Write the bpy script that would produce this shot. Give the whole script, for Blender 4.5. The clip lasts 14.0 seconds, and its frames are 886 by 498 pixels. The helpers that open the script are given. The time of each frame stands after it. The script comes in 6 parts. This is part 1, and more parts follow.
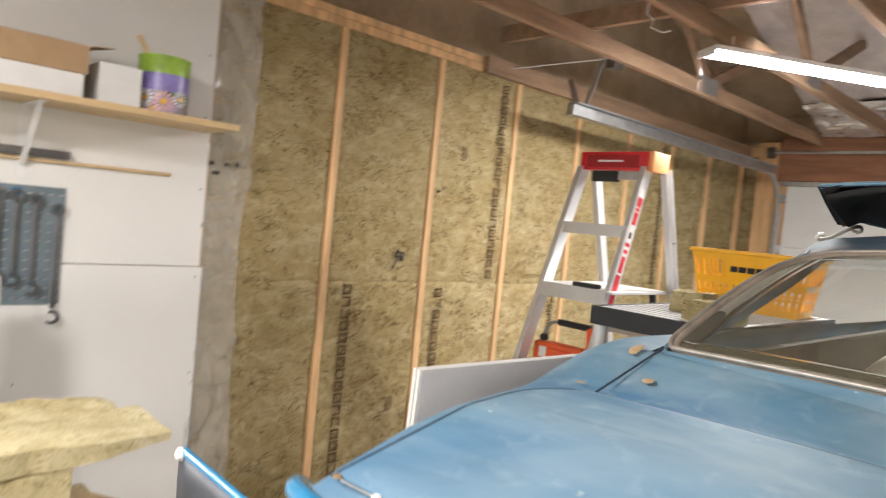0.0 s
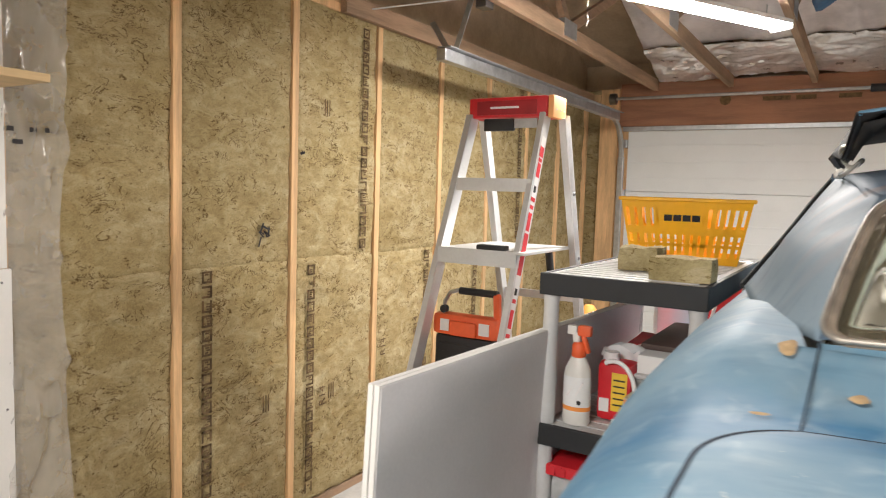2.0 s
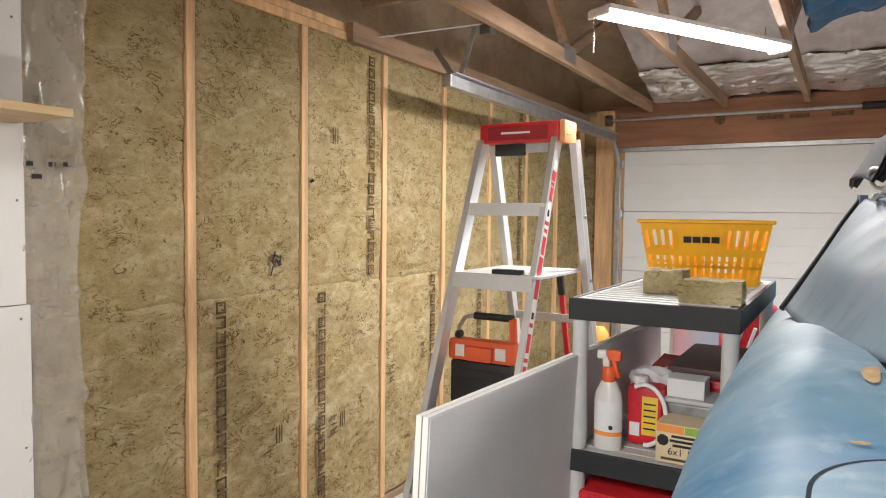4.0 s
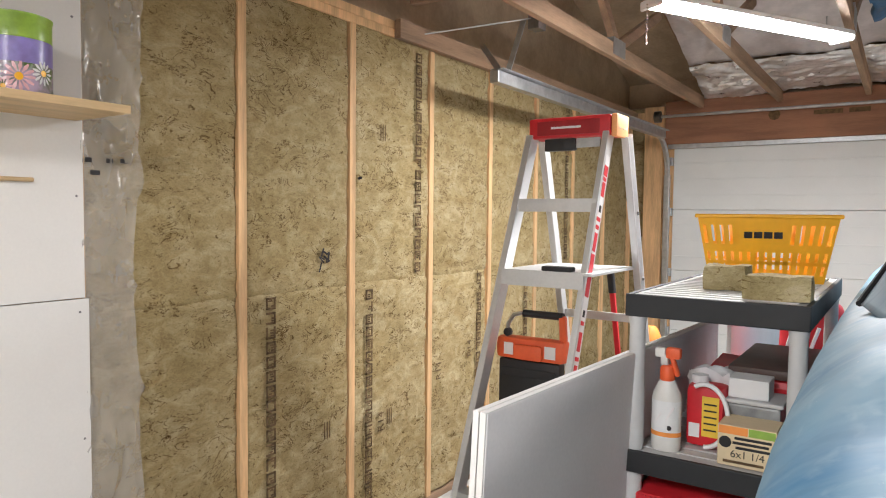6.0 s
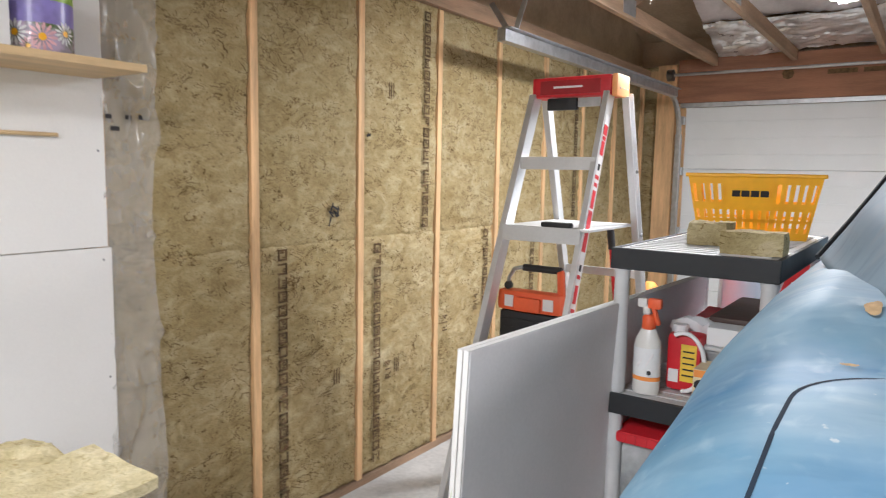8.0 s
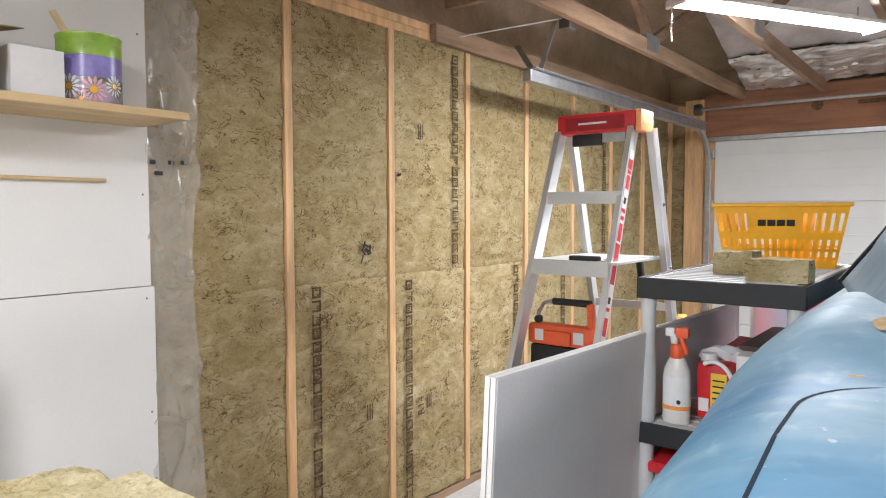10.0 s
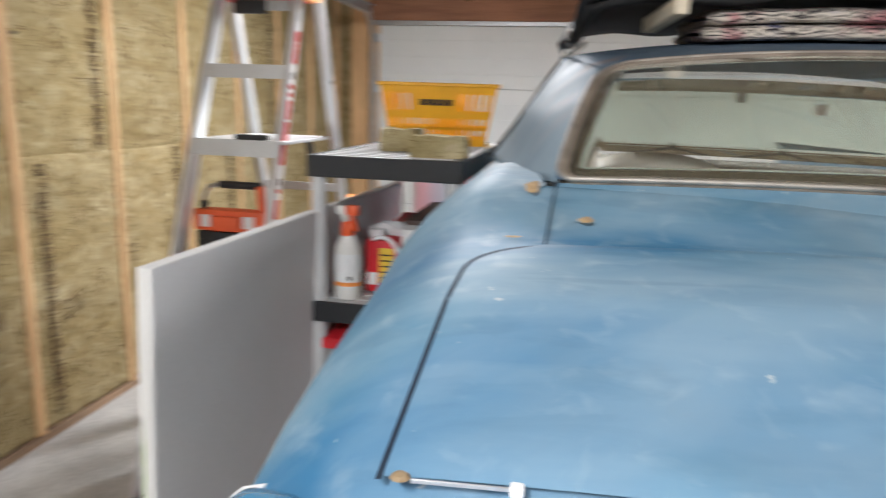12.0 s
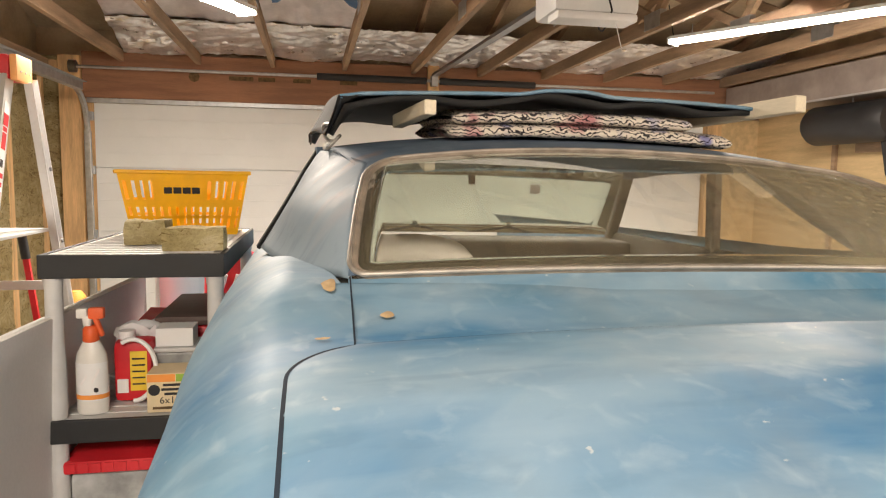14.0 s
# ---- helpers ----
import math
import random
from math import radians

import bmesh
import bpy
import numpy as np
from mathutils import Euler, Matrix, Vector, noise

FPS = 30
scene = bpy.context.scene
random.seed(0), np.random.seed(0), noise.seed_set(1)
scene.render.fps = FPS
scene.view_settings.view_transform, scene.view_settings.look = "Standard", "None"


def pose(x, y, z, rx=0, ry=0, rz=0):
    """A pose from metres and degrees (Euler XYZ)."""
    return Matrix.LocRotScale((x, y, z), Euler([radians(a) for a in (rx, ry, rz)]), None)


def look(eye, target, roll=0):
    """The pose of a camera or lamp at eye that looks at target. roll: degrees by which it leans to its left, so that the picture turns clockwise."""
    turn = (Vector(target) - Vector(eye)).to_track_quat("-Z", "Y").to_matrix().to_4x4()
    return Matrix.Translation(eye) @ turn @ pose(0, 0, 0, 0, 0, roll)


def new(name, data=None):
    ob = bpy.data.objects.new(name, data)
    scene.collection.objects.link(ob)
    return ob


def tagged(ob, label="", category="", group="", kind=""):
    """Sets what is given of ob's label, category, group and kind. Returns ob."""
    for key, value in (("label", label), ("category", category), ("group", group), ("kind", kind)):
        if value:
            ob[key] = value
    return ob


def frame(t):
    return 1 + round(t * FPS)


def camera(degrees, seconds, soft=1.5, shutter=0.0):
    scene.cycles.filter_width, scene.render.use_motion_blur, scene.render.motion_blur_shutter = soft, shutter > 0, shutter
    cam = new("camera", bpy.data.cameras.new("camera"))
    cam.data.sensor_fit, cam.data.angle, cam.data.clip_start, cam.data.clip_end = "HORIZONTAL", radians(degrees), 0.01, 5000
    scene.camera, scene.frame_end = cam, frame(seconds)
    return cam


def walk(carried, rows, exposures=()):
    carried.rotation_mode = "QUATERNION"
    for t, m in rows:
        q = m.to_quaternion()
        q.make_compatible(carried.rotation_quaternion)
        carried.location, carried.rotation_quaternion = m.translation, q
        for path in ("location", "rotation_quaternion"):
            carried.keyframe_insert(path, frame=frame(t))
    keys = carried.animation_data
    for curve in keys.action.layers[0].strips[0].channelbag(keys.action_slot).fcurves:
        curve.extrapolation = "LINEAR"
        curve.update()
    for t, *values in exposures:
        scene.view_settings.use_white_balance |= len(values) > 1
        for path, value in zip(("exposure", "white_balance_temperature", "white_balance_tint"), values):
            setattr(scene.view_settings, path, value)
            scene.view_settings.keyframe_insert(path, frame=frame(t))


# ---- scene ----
cam = camera(66.0, 14.0, soft=1.1, shutter=0.5)
PATH = [
    (0, (2.625, -1.774, 1.558), (1.18, -0.394, 1.47), 5.6),
    (0.5, (2.441, -1.783, 1.56), (1.192, -0.221, 1.515), 2.0),
    (1, (2.322, -1.758, 1.55), (1.156, -0.14, 1.402), 2.9),
    (1.5, (2.242, -1.679, 1.546), (1.148, -0.01, 1.405), 1.9),
    (2, (2.165, -1.643, 1.542), (1.125, 0.057, 1.376), 1.8),
    (2.2, (2.113, -1.644, 1.542), (1.107, 0.077, 1.381), 0.7),
    (4.3, (2.082, -1.699, 1.555), (1.059, 0.017, 1.458), 0.5),
    (4.5, (2.085, -1.697, 1.546), (1.043, 0.007, 1.433), 0.6),
    (5, (2.06, -1.691, 1.54), (1.004, 0.004, 1.44), 0.1),
    (5.5, (2.043, -1.681, 1.539), (0.93, -0.023, 1.429), 0.6),
    (6, (2.046, -1.689, 1.537), (0.927, -0.035, 1.436), 0.6),
    (6.5, (2.046, -1.704, 1.538), (1.001, -0.005, 1.385), 0.3),
    (7, (2.025, -1.693, 1.532), (1.05, 0.044, 1.348), 0.7),
    (7.5, (2.078, -1.718, 1.54), (0.992, -0.049, 1.357), 1.6),
    (8, (2.151, -1.751, 1.535), (0.999, -0.131, 1.31), 1.1),
    (8.2, (2.168, -1.764, 1.546), (0.98, -0.167, 1.348), -0.2),
    (10.3, (2.198, -1.788, 1.52), (0.958, -0.222, 1.41), 0.1),
    (10.5, (2.201, -1.789, 1.519), (0.971, -0.224, 1.322), -0.2),
    (11, (2.195, -1.773, 1.51), (1.003, -0.2, 1.183), 0.0),
    (11.5, (2.202, -1.753, 1.498), (1.122, -0.112, 1.121), -0.2),
    (12, (2.161, -1.7, 1.494), (1.792, 0.219, 1.068), 1.8),
    (12.5, (2.106, -1.705, 1.511), (2.192, 0.247, 1.085), 0.7),
    (13, (2.084, -1.712, 1.531), (2.399, 0.251, 1.314), 1.7),
    (13.5, (2.085, -1.72, 1.531), (2.464, 0.236, 1.359), 1.4),
    (14, (2.087, -1.721, 1.525), (2.469, 0.232, 1.328), 0.8),
]
walk(cam, [(t, look(eye, target, roll)) for t, eye, target, roll in PATH],
     exposures=[(0, 0.92, 6450, 10), (2, 0.94, 6600, 10), (4.5, 0.90, 6300, 10), (7, 0.90, 6050, 10), (8, 0.90, 5900, 10), (11, 0.96, 5900, 9), (12, 0.72, 6000, 9), (12.5, 0.70, 6450, 9), (13, 0.90, 7000, 11), (13.5, 1.00, 7350, 13), (14, 1.02, 7650, 13)])

# ---- world, light, exposure ----
world = bpy.data.worlds.new("world")
scene.world = world
world.use_nodes = True
world.node_tree.nodes["Background"].inputs[0].default_value = (0.02, 0.025, 0.035, 1)
world.node_tree.nodes["Background"].inputs[1].default_value = 0.3
TUBE_POWER = 112.0


# ---- materials ----
def mat(name, base=(0.5, 0.5, 0.5), rough=0.6, metal=0.0, var=0.12, scale=8.0, fine=60.0, bump=0.15,
        dark=None, light=None, spread=(0.35, 0.65), stretch=(1, 1, 1), coat=0.0, vary=0.0, wear=0.0, emit=0.0, alpha=1.0, trans=0.0):
    """A painted, mineral, wooden or metal surface with two scales of variation and fine relief."""
    m = bpy.data.materials.new(name)
    m.use_nodes = True
    nt = m.node_tree
    b = nt.nodes["Principled BSDF"]
    n, ln = nt.nodes.new, nt.links.new
    co = n("ShaderNodeTexCoord")
    mp = n("ShaderNodeMapping")
    mp.inputs["Scale"].default_value = stretch
    ln(co.outputs["Object"], mp.inputs[0])
    big, small = n("ShaderNodeTexNoise"), n("ShaderNodeTexNoise")
    big.inputs["Scale"].default_value, small.inputs["Scale"].default_value = scale, fine
    big.inputs["Detail"].default_value, small.inputs["Detail"].default_value = 6, 8
    ln(mp.outputs[0], big.inputs[0]), ln(mp.outputs[0], small.inputs[0])
    ramp = n("ShaderNodeValToRGB")
    d = dark or tuple(c * (1 - var) for c in base)
    l = light or tuple(min(1, c * (1 + var)) for c in base)
    ramp.color_ramp.elements[0].position, ramp.color_ramp.elements[1].position = spread
    ramp.color_ramp.elements[0].color, ramp.color_ramp.elements[1].color = (*d, 1), (*l, 1)
    mix = n("ShaderNodeMath")
    mix.operation = "MULTIPLY_ADD"
    mix.inputs[1].default_value = 0.35
    ln(small.outputs[0], mix.inputs[0])
    half = n("ShaderNodeMath")
    half.operation = "MULTIPLY_ADD"
    half.inputs[1].default_value, half.inputs[2].default_value = 1.0, -0.175
    ln(big.outputs[0], half.inputs[0]), ln(half.outputs[0], mix.inputs[2])
    ln(mix.outputs[0], ramp.inputs[0])
    colour = ramp.outputs[0]
    if vary:
        sh, ad = n("ShaderNodeObjectInfo"), n("ShaderNodeVectorMath")
        ad.operation = "MULTIPLY_ADD"
        ad.inputs[1].default_value = (37, 19, 53)
        ln(sh.outputs["Random"], ad.inputs[0]), ln(mp.outputs[0], ad.inputs[2])
        ln(ad.outputs[0], big.inputs[0]), ln(ad.outputs[0], small.inputs[0])
        info, hsv, mr = n("ShaderNodeObjectInfo"), n("ShaderNodeHueSaturation"), n("ShaderNodeMapRange")
        mr.inputs["To Min"].default_value, mr.inputs["To Max"].default_value = 1 - vary, 1 + vary
        ln(info.outputs["Random"], mr.inputs[0]), ln(mr.outputs[0], hsv.inputs["Value"]), ln(colour, hsv.inputs["Color"])
        colour = hsv.outputs[0]
    ln(colour, b.inputs["Base Color"])
    rr = n("ShaderNodeMapRange")
    rr.inputs["To Min"].default_value, rr.inputs["To Max"].default_value = max(0.02, rough - 0.1), min(1, rough + 0.12)
    ln(big.outputs[0], rr.inputs[0]), ln(rr.outputs[0], b.inputs["Roughness"])
    b.inputs["Metallic"].default_value = metal
    b.inputs["Coat Weight"].default_value = coat
    b.inputs["Alpha"].default_value = alpha
    b.inputs["Transmission Weight"].default_value = trans
    if bump:
        bp = n("ShaderNodeBump")
        bp.inputs["Strength"].default_value, bp.inputs["Distance"].default_value = bump, 0.01
        ln(mix.outputs[0], bp.inputs["Height"]), ln(bp.outputs[0], b.inputs["Normal"])
    if emit:
        b.inputs["Emission Color"].default_value = (*base, 1)
        b.inputs["Emission Strength"].default_value = emit
    return m


M = {}
M["concrete"] = mat("concrete", (0.50, 0.49, 0.475), 0.75, var=0.2, scale=3, fine=40, bump=0.2)
M["stud"] = mat("stud_wood", (0.64, 0.41, 0.21), 0.7, var=0.22, scale=3, fine=30, stretch=(6, 6, 0.6), vary=0.1)
M["beam"] = mat("beam_wood", (0.33, 0.218, 0.138), 0.75, var=0.25, scale=3, fine=30, stretch=(6, 0.6, 6), vary=0.12)
M["header"] = mat("header_wood", (0.31, 0.148, 0.085), 0.7, var=0.2, scale=3, fine=30, stretch=(0.6, 6, 6))


def wool_material(name, deep, mid, pale, crack, vary):
    """Pressed mineral fibre: hand-sized mottling, matted fibres, torn folds and small pits."""
    m = mat(name, mid, 0.95, bump=0.0, vary=vary)
    nt = m.node_tree
    n, ln, b = nt.nodes.new, nt.links.new, nt.nodes["Principled BSDF"]
    b.inputs["Specular IOR Level"].default_value = 0.15
    co, info, ad, sq = n("ShaderNodeTexCoord"), n("ShaderNodeObjectInfo"), n("ShaderNodeVectorMath"), n("ShaderNodeMapping")
    ad.operation = "MULTIPLY_ADD"
    ad.inputs[1].default_value = (31, 47, 11)
    sq.inputs["Scale"].default_value = (1.0, 1.0, 1.7)
    ln(info.outputs["Random"], ad.inputs[0]), ln(co.outputs["Object"], ad.inputs[2]), ln(ad.outputs[0], sq.inputs[0])

    def field(scale, detail, bend, rough=0.6):
        t = n("ShaderNodeTexNoise")
        t.inputs["Scale"].default_value, t.inputs["Detail"].default_value = scale, detail
        t.inputs["Distortion"].default_value, t.inputs["Roughness"].default_value = bend, rough
        ln(sq.outputs[0], t.inputs[0])
        return t.outputs[0]

    def ramp(src, *stops):
        r = n("ShaderNodeValToRGB")
        e = r.color_ramp.elements
        e[0].position, e[0].color = stops[0][0], (*stops[0][1], 1)
        e[1].position, e[1].color = stops[-1][0], (*stops[-1][1], 1)
        for at, c in stops[1:-1]:
            e.new(at).color = (*c, 1)
        ln(src, r.inputs[0])
        return r.outputs[0]

    def times(x, y, most=1.0):
        q = n("ShaderNodeMixRGB")
        q.blend_type = "MULTIPLY"
        q.inputs[0].default_value = most
        ln(x, q.inputs[1]), ln(y, q.inputs[2])
        return q.outputs[0]

    def maths(op, x, y, z=None):
        q = n("ShaderNodeMath")
        q.operation = op
        for k, v in enumerate((x, y, z)):
            if v is None:
                continue
            if isinstance(v, float):
                q.inputs[k].default_value = v
            else:
                ln(v, q.inputs[k])
        return q.outputs[0]

    white = (1, 1, 1)
    broad, patchy, mat_, fold = field(2.2, 3, 0.3), field(9, 6, 0.9, 0.65), field(60, 7, 1.3, 0.75), field(7.5, 6, 1.6, 0.62)
    c = ramp(patchy, (0.33, deep), (0.5, mid), (0.66, pale))
    c = times(c, ramp(broad, (0.38, (0.90, 0.87, 0.80)), (0.62, (1.06, 1.06, 1.08))))
    c = times(c, ramp(mat_, (0.34, (0.72, 0.70, 0.64)), (0.50, white), (0.66, (1.15, 1.15, 1.13))))
    # torn folds: thin crooked lines where the felt has split, only in some places
    line = maths("ABSOLUTE", maths("SUBTRACT", fold, 0.5), 0.0)
    torn = maths("GREATER_THAN", field(5.0, 3, 0.4), 0.50)
    gap = maths("MULTIPLY", maths("LESS_THAN", line, 0.0105), torn)
    mx = n("ShaderNodeMixRGB")
    mx.blend_type = "MULTIPLY"
    mx.inputs[2].default_value = (*crack, 1)
    ln(gap, mx.inputs[0]), ln(c, mx.inputs[1])
    c = times(mx.outputs[0], ramp(field(26, 5, 1.4), (0.32, crack), (0.38, white)))
    if vary:
        hsv, mr = n("ShaderNodeHueSaturation"), n("ShaderNodeMapRange")
        mr.inputs["To Min"].default_value, mr.inputs["To Max"].default_value = 1 - vary, 1 + vary
        ln(info.outputs["Random"], mr.inputs[0]), ln(mr.outputs[0], hsv.inputs["Value"]), ln(c, hsv.inputs["Color"])
        c = hsv.outputs[0]
    ln(c, b.inputs["Base Color"])
    bp = n("ShaderNodeBump")
    bp.inputs["Strength"].default_value, bp.inputs["Distance"].default_value = 0.6, 0.018
    h = maths("MULTIPLY_ADD", mat_, 0.45, maths("MULTIPLY_ADD", patchy, 0.9, maths("MULTIPLY", gap, -0.12)))
    ln(h, bp.inputs["Height"]), ln(bp.outputs[0], b.inputs["Normal"])
    return m


M["wool"] = wool_material("mineral_wool", (0.300, 0.230, 0.112), (0.375, 0.300, 0.160), (0.450, 0.378, 0.228), (0.40, 0.33, 0.25), 0.07)
M["drywall"] = mat("white_drywall", (0.74, 0.73, 0.71), 0.85, var=0.03, scale=2, fine=120, bump=0.04)
M["drywall_grey"] = mat("grey_paper_drywall", (0.80, 0.77, 0.765), 0.85, var=0.05, scale=2, fine=120, bump=0.05)
M["door"] = mat("white_steel_door", (0.72, 0.74, 0.74), 0.5, var=0.03, scale=3, fine=150, bump=0.05)
M["sheath"] = mat("roof_sheathing", (0.46, 0.355, 0.24), 0.85, var=0.16, scale=4, fine=40, bump=0.2)
M["alu"] = mat("aluminium", (0.68, 0.685, 0.69), 0.42, 0.7, var=0.06, scale=6, fine=90, bump=0.03)
M["zinc"] = mat("galvanised_steel", (0.48, 0.49, 0.5), 0.45, 1.0, var=0.12, scale=20, fine=90, bump=0.03)
M["red"] = mat("red_plastic", (0.62, 0.02, 0.03), 0.45, var=0.1, bump=0.05)
M["red_orange"] = mat("red_orange_plastic", (0.78, 0.12, 0.035), 0.45, var=0.08, bump=0.05)
M["orange"] = mat("orange_plastic", (0.85, 0.30, 0.06), 0.5, var=0.08, bump=0.05)
M["black"] = mat("black_plastic", (0.018, 0.018, 0.02), 0.5, var=0.2, bump=0.08)
M["shelf_grey"] = mat("grey_resin", (0.55, 0.55, 0.55), 0.6, var=0.06, bump=0.06)
M["shelf_dark"] = mat("dark_resin_edge", (0.014, 0.015, 0.017), 0.6, var=0.15, bump=0.06)
M["yellow"] = mat("yellow_plastic", (0.93, 0.475, 0.006), 0.35, var=0.06, bump=0.03)


def paint_material(name, dark, light, deep, rust=0.0, matt=0.5, haze=0.05, fade=None):
    """Car paint rubbed down by hand: milky haze, wiped streaks, deeper colour where the sander passed and towards the
    tail, swirls and bare specks.
    """
    m = mat(name, light, 0.45, scale=2.6, fine=17, bump=0.0, dark=dark, light=light, spread=(0.34, 0.68), stretch=(0.8, 1.1, 1.0))
    nt = m.node_tree
    n, ln, b = nt.nodes.new, nt.links.new, nt.nodes["Principled BSDF"]
    co = n("ShaderNodeTexCoord")

    def cloud(scale, detail, bend, stretch=(1, 1, 1)):
        mp, t = n("ShaderNodeMapping"), n("ShaderNodeTexNoise")
        mp.inputs["Scale"].default_value = stretch
        t.inputs["Scale"].default_value, t.inputs["Detail"].default_value, t.inputs["Distortion"].default_value = scale, detail, bend
        ln(co.outputs["Object"], mp.inputs[0]), ln(mp.outputs[0], t.inputs[0])
        return t.outputs[0]

    def over(under, mask, lo, hi, colour, most=1.0):
        mr, mx = n("ShaderNodeMapRange"), n("ShaderNodeMixRGB")
        mr.inputs["From Min"].default_value, mr.inputs["From Max"].default_value = lo, hi
        mr.inputs["To Max"].default_value = most
        ln(mask, mr.inputs[0]), ln(mr.outputs[0], mx.inputs[0]), ln(under, mx.inputs[1])
        mx.inputs[2].default_value = (*colour, 1)
        return mx.outputs[0]

    streak = cloud(2.0, 5, 0.3, (1.1, 2.4, 1.6))
    swirl = cloud(3.6, 8, 0.6, (0.9, 1.3, 1))
    # more of the deep colour is mixed in towards the tail end
    sep, back, ad = n("ShaderNodeSeparateXYZ"), n("ShaderNodeMapRange"), n("ShaderNodeMath")
    ln(co.outputs["Object"], sep.inputs[0]), ln(sep.outputs[1], back.inputs[0])
    back.inputs["From Min"].default_value, back.inputs["From Max"].default_value = -1.02, -1.33
    back.inputs["To Max"].default_value = 0.13
    ln(streak, ad.inputs[0]), ln(back.outputs[0], ad.inputs[1])
    c = over(b.inputs["Base Color"].links[0].from_socket, ad.outputs[0], 0.50, 0.66, deep, 0.85)
    c = over(c, swirl, 0.42, 0.70, tuple(min(1, q * 1.1 + haze) for q in light), 0.60)
    c = over(c, cloud(4.0, 8, 0.4, (1.3, 1, 1)), 0.50, 0.66, tuple(q * 0.5 + haze * 1.4 for q in light), 0.32)
    if rust:
        c = over(c, cloud(5.5, 7, 0.8), 0.60, 0.72, (0.26, 0.15, 0.10), rust)
    if fade:
        # the panel blends into the milky body colour towards its foot, with a ragged edge
        rag = n("ShaderNodeMath")
        rag.operation = "MULTIPLY_ADD"
        rag.inputs[1].default_value = -0.16
        ln(swirl, rag.inputs[0]), ln(sep.outputs[2], rag.inputs[2])
        c = over(c, rag.outputs[0], 1.53, 1.28, fade, 0.9)
    c = over(c, cloud(24, 6, 0.5), 0.55, 0.75, tuple(q + 0.05 + haze * 2 for q in light), 0.35)
    c = over(c, cloud(9, 12, 0.3, (0.5, 2.6, 1.2)), 0.48, 0.66, tuple(q * 1.15 + haze for q in light), 0.18)
    c = over(c, cloud(11, 12, 0.6, (0.7, 2.2, 1.2)), 0.55, 0.68, tuple(q * 0.55 for q in dark), 0.18)
    c = over(c, cloud(60, 3, 0), 0.73, 0.77, (0.50, 0.52, 0.52), 0.7)
    ln(c, b.inputs["Base Color"])
    rr = n("ShaderNodeMapRange")
    rr.inputs["From Min"].default_value, rr.inputs["From Max"].default_value = 0.3, 0.7
    rr.inputs["To Min"].default_value, rr.inputs["To Max"].default_value = matt - 0.05, matt + 0.15
    ln(swirl, rr.inputs[0]), ln(rr.outputs[0], b.inputs["Roughness"])
    b.inputs["Specular IOR Level"].default_value = 0.30 if matt < 0.6 else 0.20
    return m


M["paint"] = paint_material("rubbed_blue_car_paint", (0.056, 0.192, 0.312), (0.218, 0.316, 0.386), (0.029, 0.150, 0.300))
M["slate"] = paint_material("dull_slate_car_paint", (0.066, 0.112, 0.170), (0.135, 0.180, 0.232), (0.048, 0.092, 0.155), 0.55, 0.70, 0.0)
M["pillar"] = paint_material("slate_paint_paler_at_the_foot", (0.066, 0.112, 0.170), (0.145, 0.190, 0.242), (0.048, 0.092, 0.155), 0.5, 0.62, 0.0, (0.25, 0.335, 0.395))
M["gloss_blue"] = mat("polished_blue_paint", (0.02, 0.21, 0.42), 0.16, var=0.15, scale=9, bump=0.0, coat=0.6)
M["glow"] = mat("lamp_tube", (1.0, 0.96, 0.92), 0.5, bump=0, emit=TUBE_POWER)
M["tarp"] = mat("blue_tarp", (0.02, 0.13, 0.30), 0.5, var=0.2, bump=0.2)
M["foil"] = mat("foil_insulation", (0.90, 0.885, 0.88), 0.30, 0.68, var=0.10, scale=10, fine=40, bump=0.12)
M["foil_film"] = mat("dull_foil_sheet", (0.70, 0.65, 0.65), 0.40, 0.35, var=0.12, scale=6, fine=30, bump=0.2)
M["cream"] = mat("cream_vinyl", (0.72, 0.68, 0.58), 0.45, var=0.05, bump=0.05)
M["trim_black"] = mat("black_rubber", (0.012, 0.012, 0.013), 0.85, var=0.2, bump=0.05)
M["lamp_hole"] = mat("charcoal_metal_and_recess_shade", (0.05, 0.055, 0.065), 0.5, 0.2, var=0.3, scale=12, bump=0.1)
M["bonnet_skin"] = mat("weathered_dark_paint", (0.022, 0.029, 0.038), 0.62, var=0.3, scale=6, bump=0.05)
M["gap_blue"] = mat("shadowed_blue_gap", (0.008, 0.018, 0.034), 0.9, var=0.2, bump=0.0)
M["dark_red"] = mat("red_plastic_recess_shade", (0.36, 0.014, 0.02), 0.5, var=0.15, bump=0.05)
M["chrome"] = mat("tarnished_chrome", (0.36, 0.33, 0.29), 0.5, 0.6, var=0.25, scale=20, bump=0.04)
M["cabin"] = mat("dusty_dark_vinyl", (0.050, 0.044, 0.036), 0.8, var=0.25, scale=9, bump=0.1)
M["gasket"] = mat("weathered_gasket", (0.20, 0.165, 0.13), 0.8, var=0.3, scale=20, bump=0.1)
M["primer"] = mat("rust_and_filler", (0.38, 0.27, 0.15), 0.8, var=0.3, scale=40, fine=120, bump=0.2)
M["pine"] = mat("planed_pine", (0.66, 0.50, 0.30), 0.65, var=0.14, scale=3, fine=30, stretch=(0.7, 6, 6), vary=0.08)
M["shelf_pine"] = mat("pine_plywood_shelf", (0.58, 0.42, 0.23), 0.6, var=0.14, scale=3, fine=30, stretch=(6, 0.7, 6))
M["pale_pine"] = mat("bare_white_pine", (0.70, 0.62, 0.48), 0.7, var=0.12, scale=3, fine=30, stretch=(6, 0.7, 6), vary=0.06)
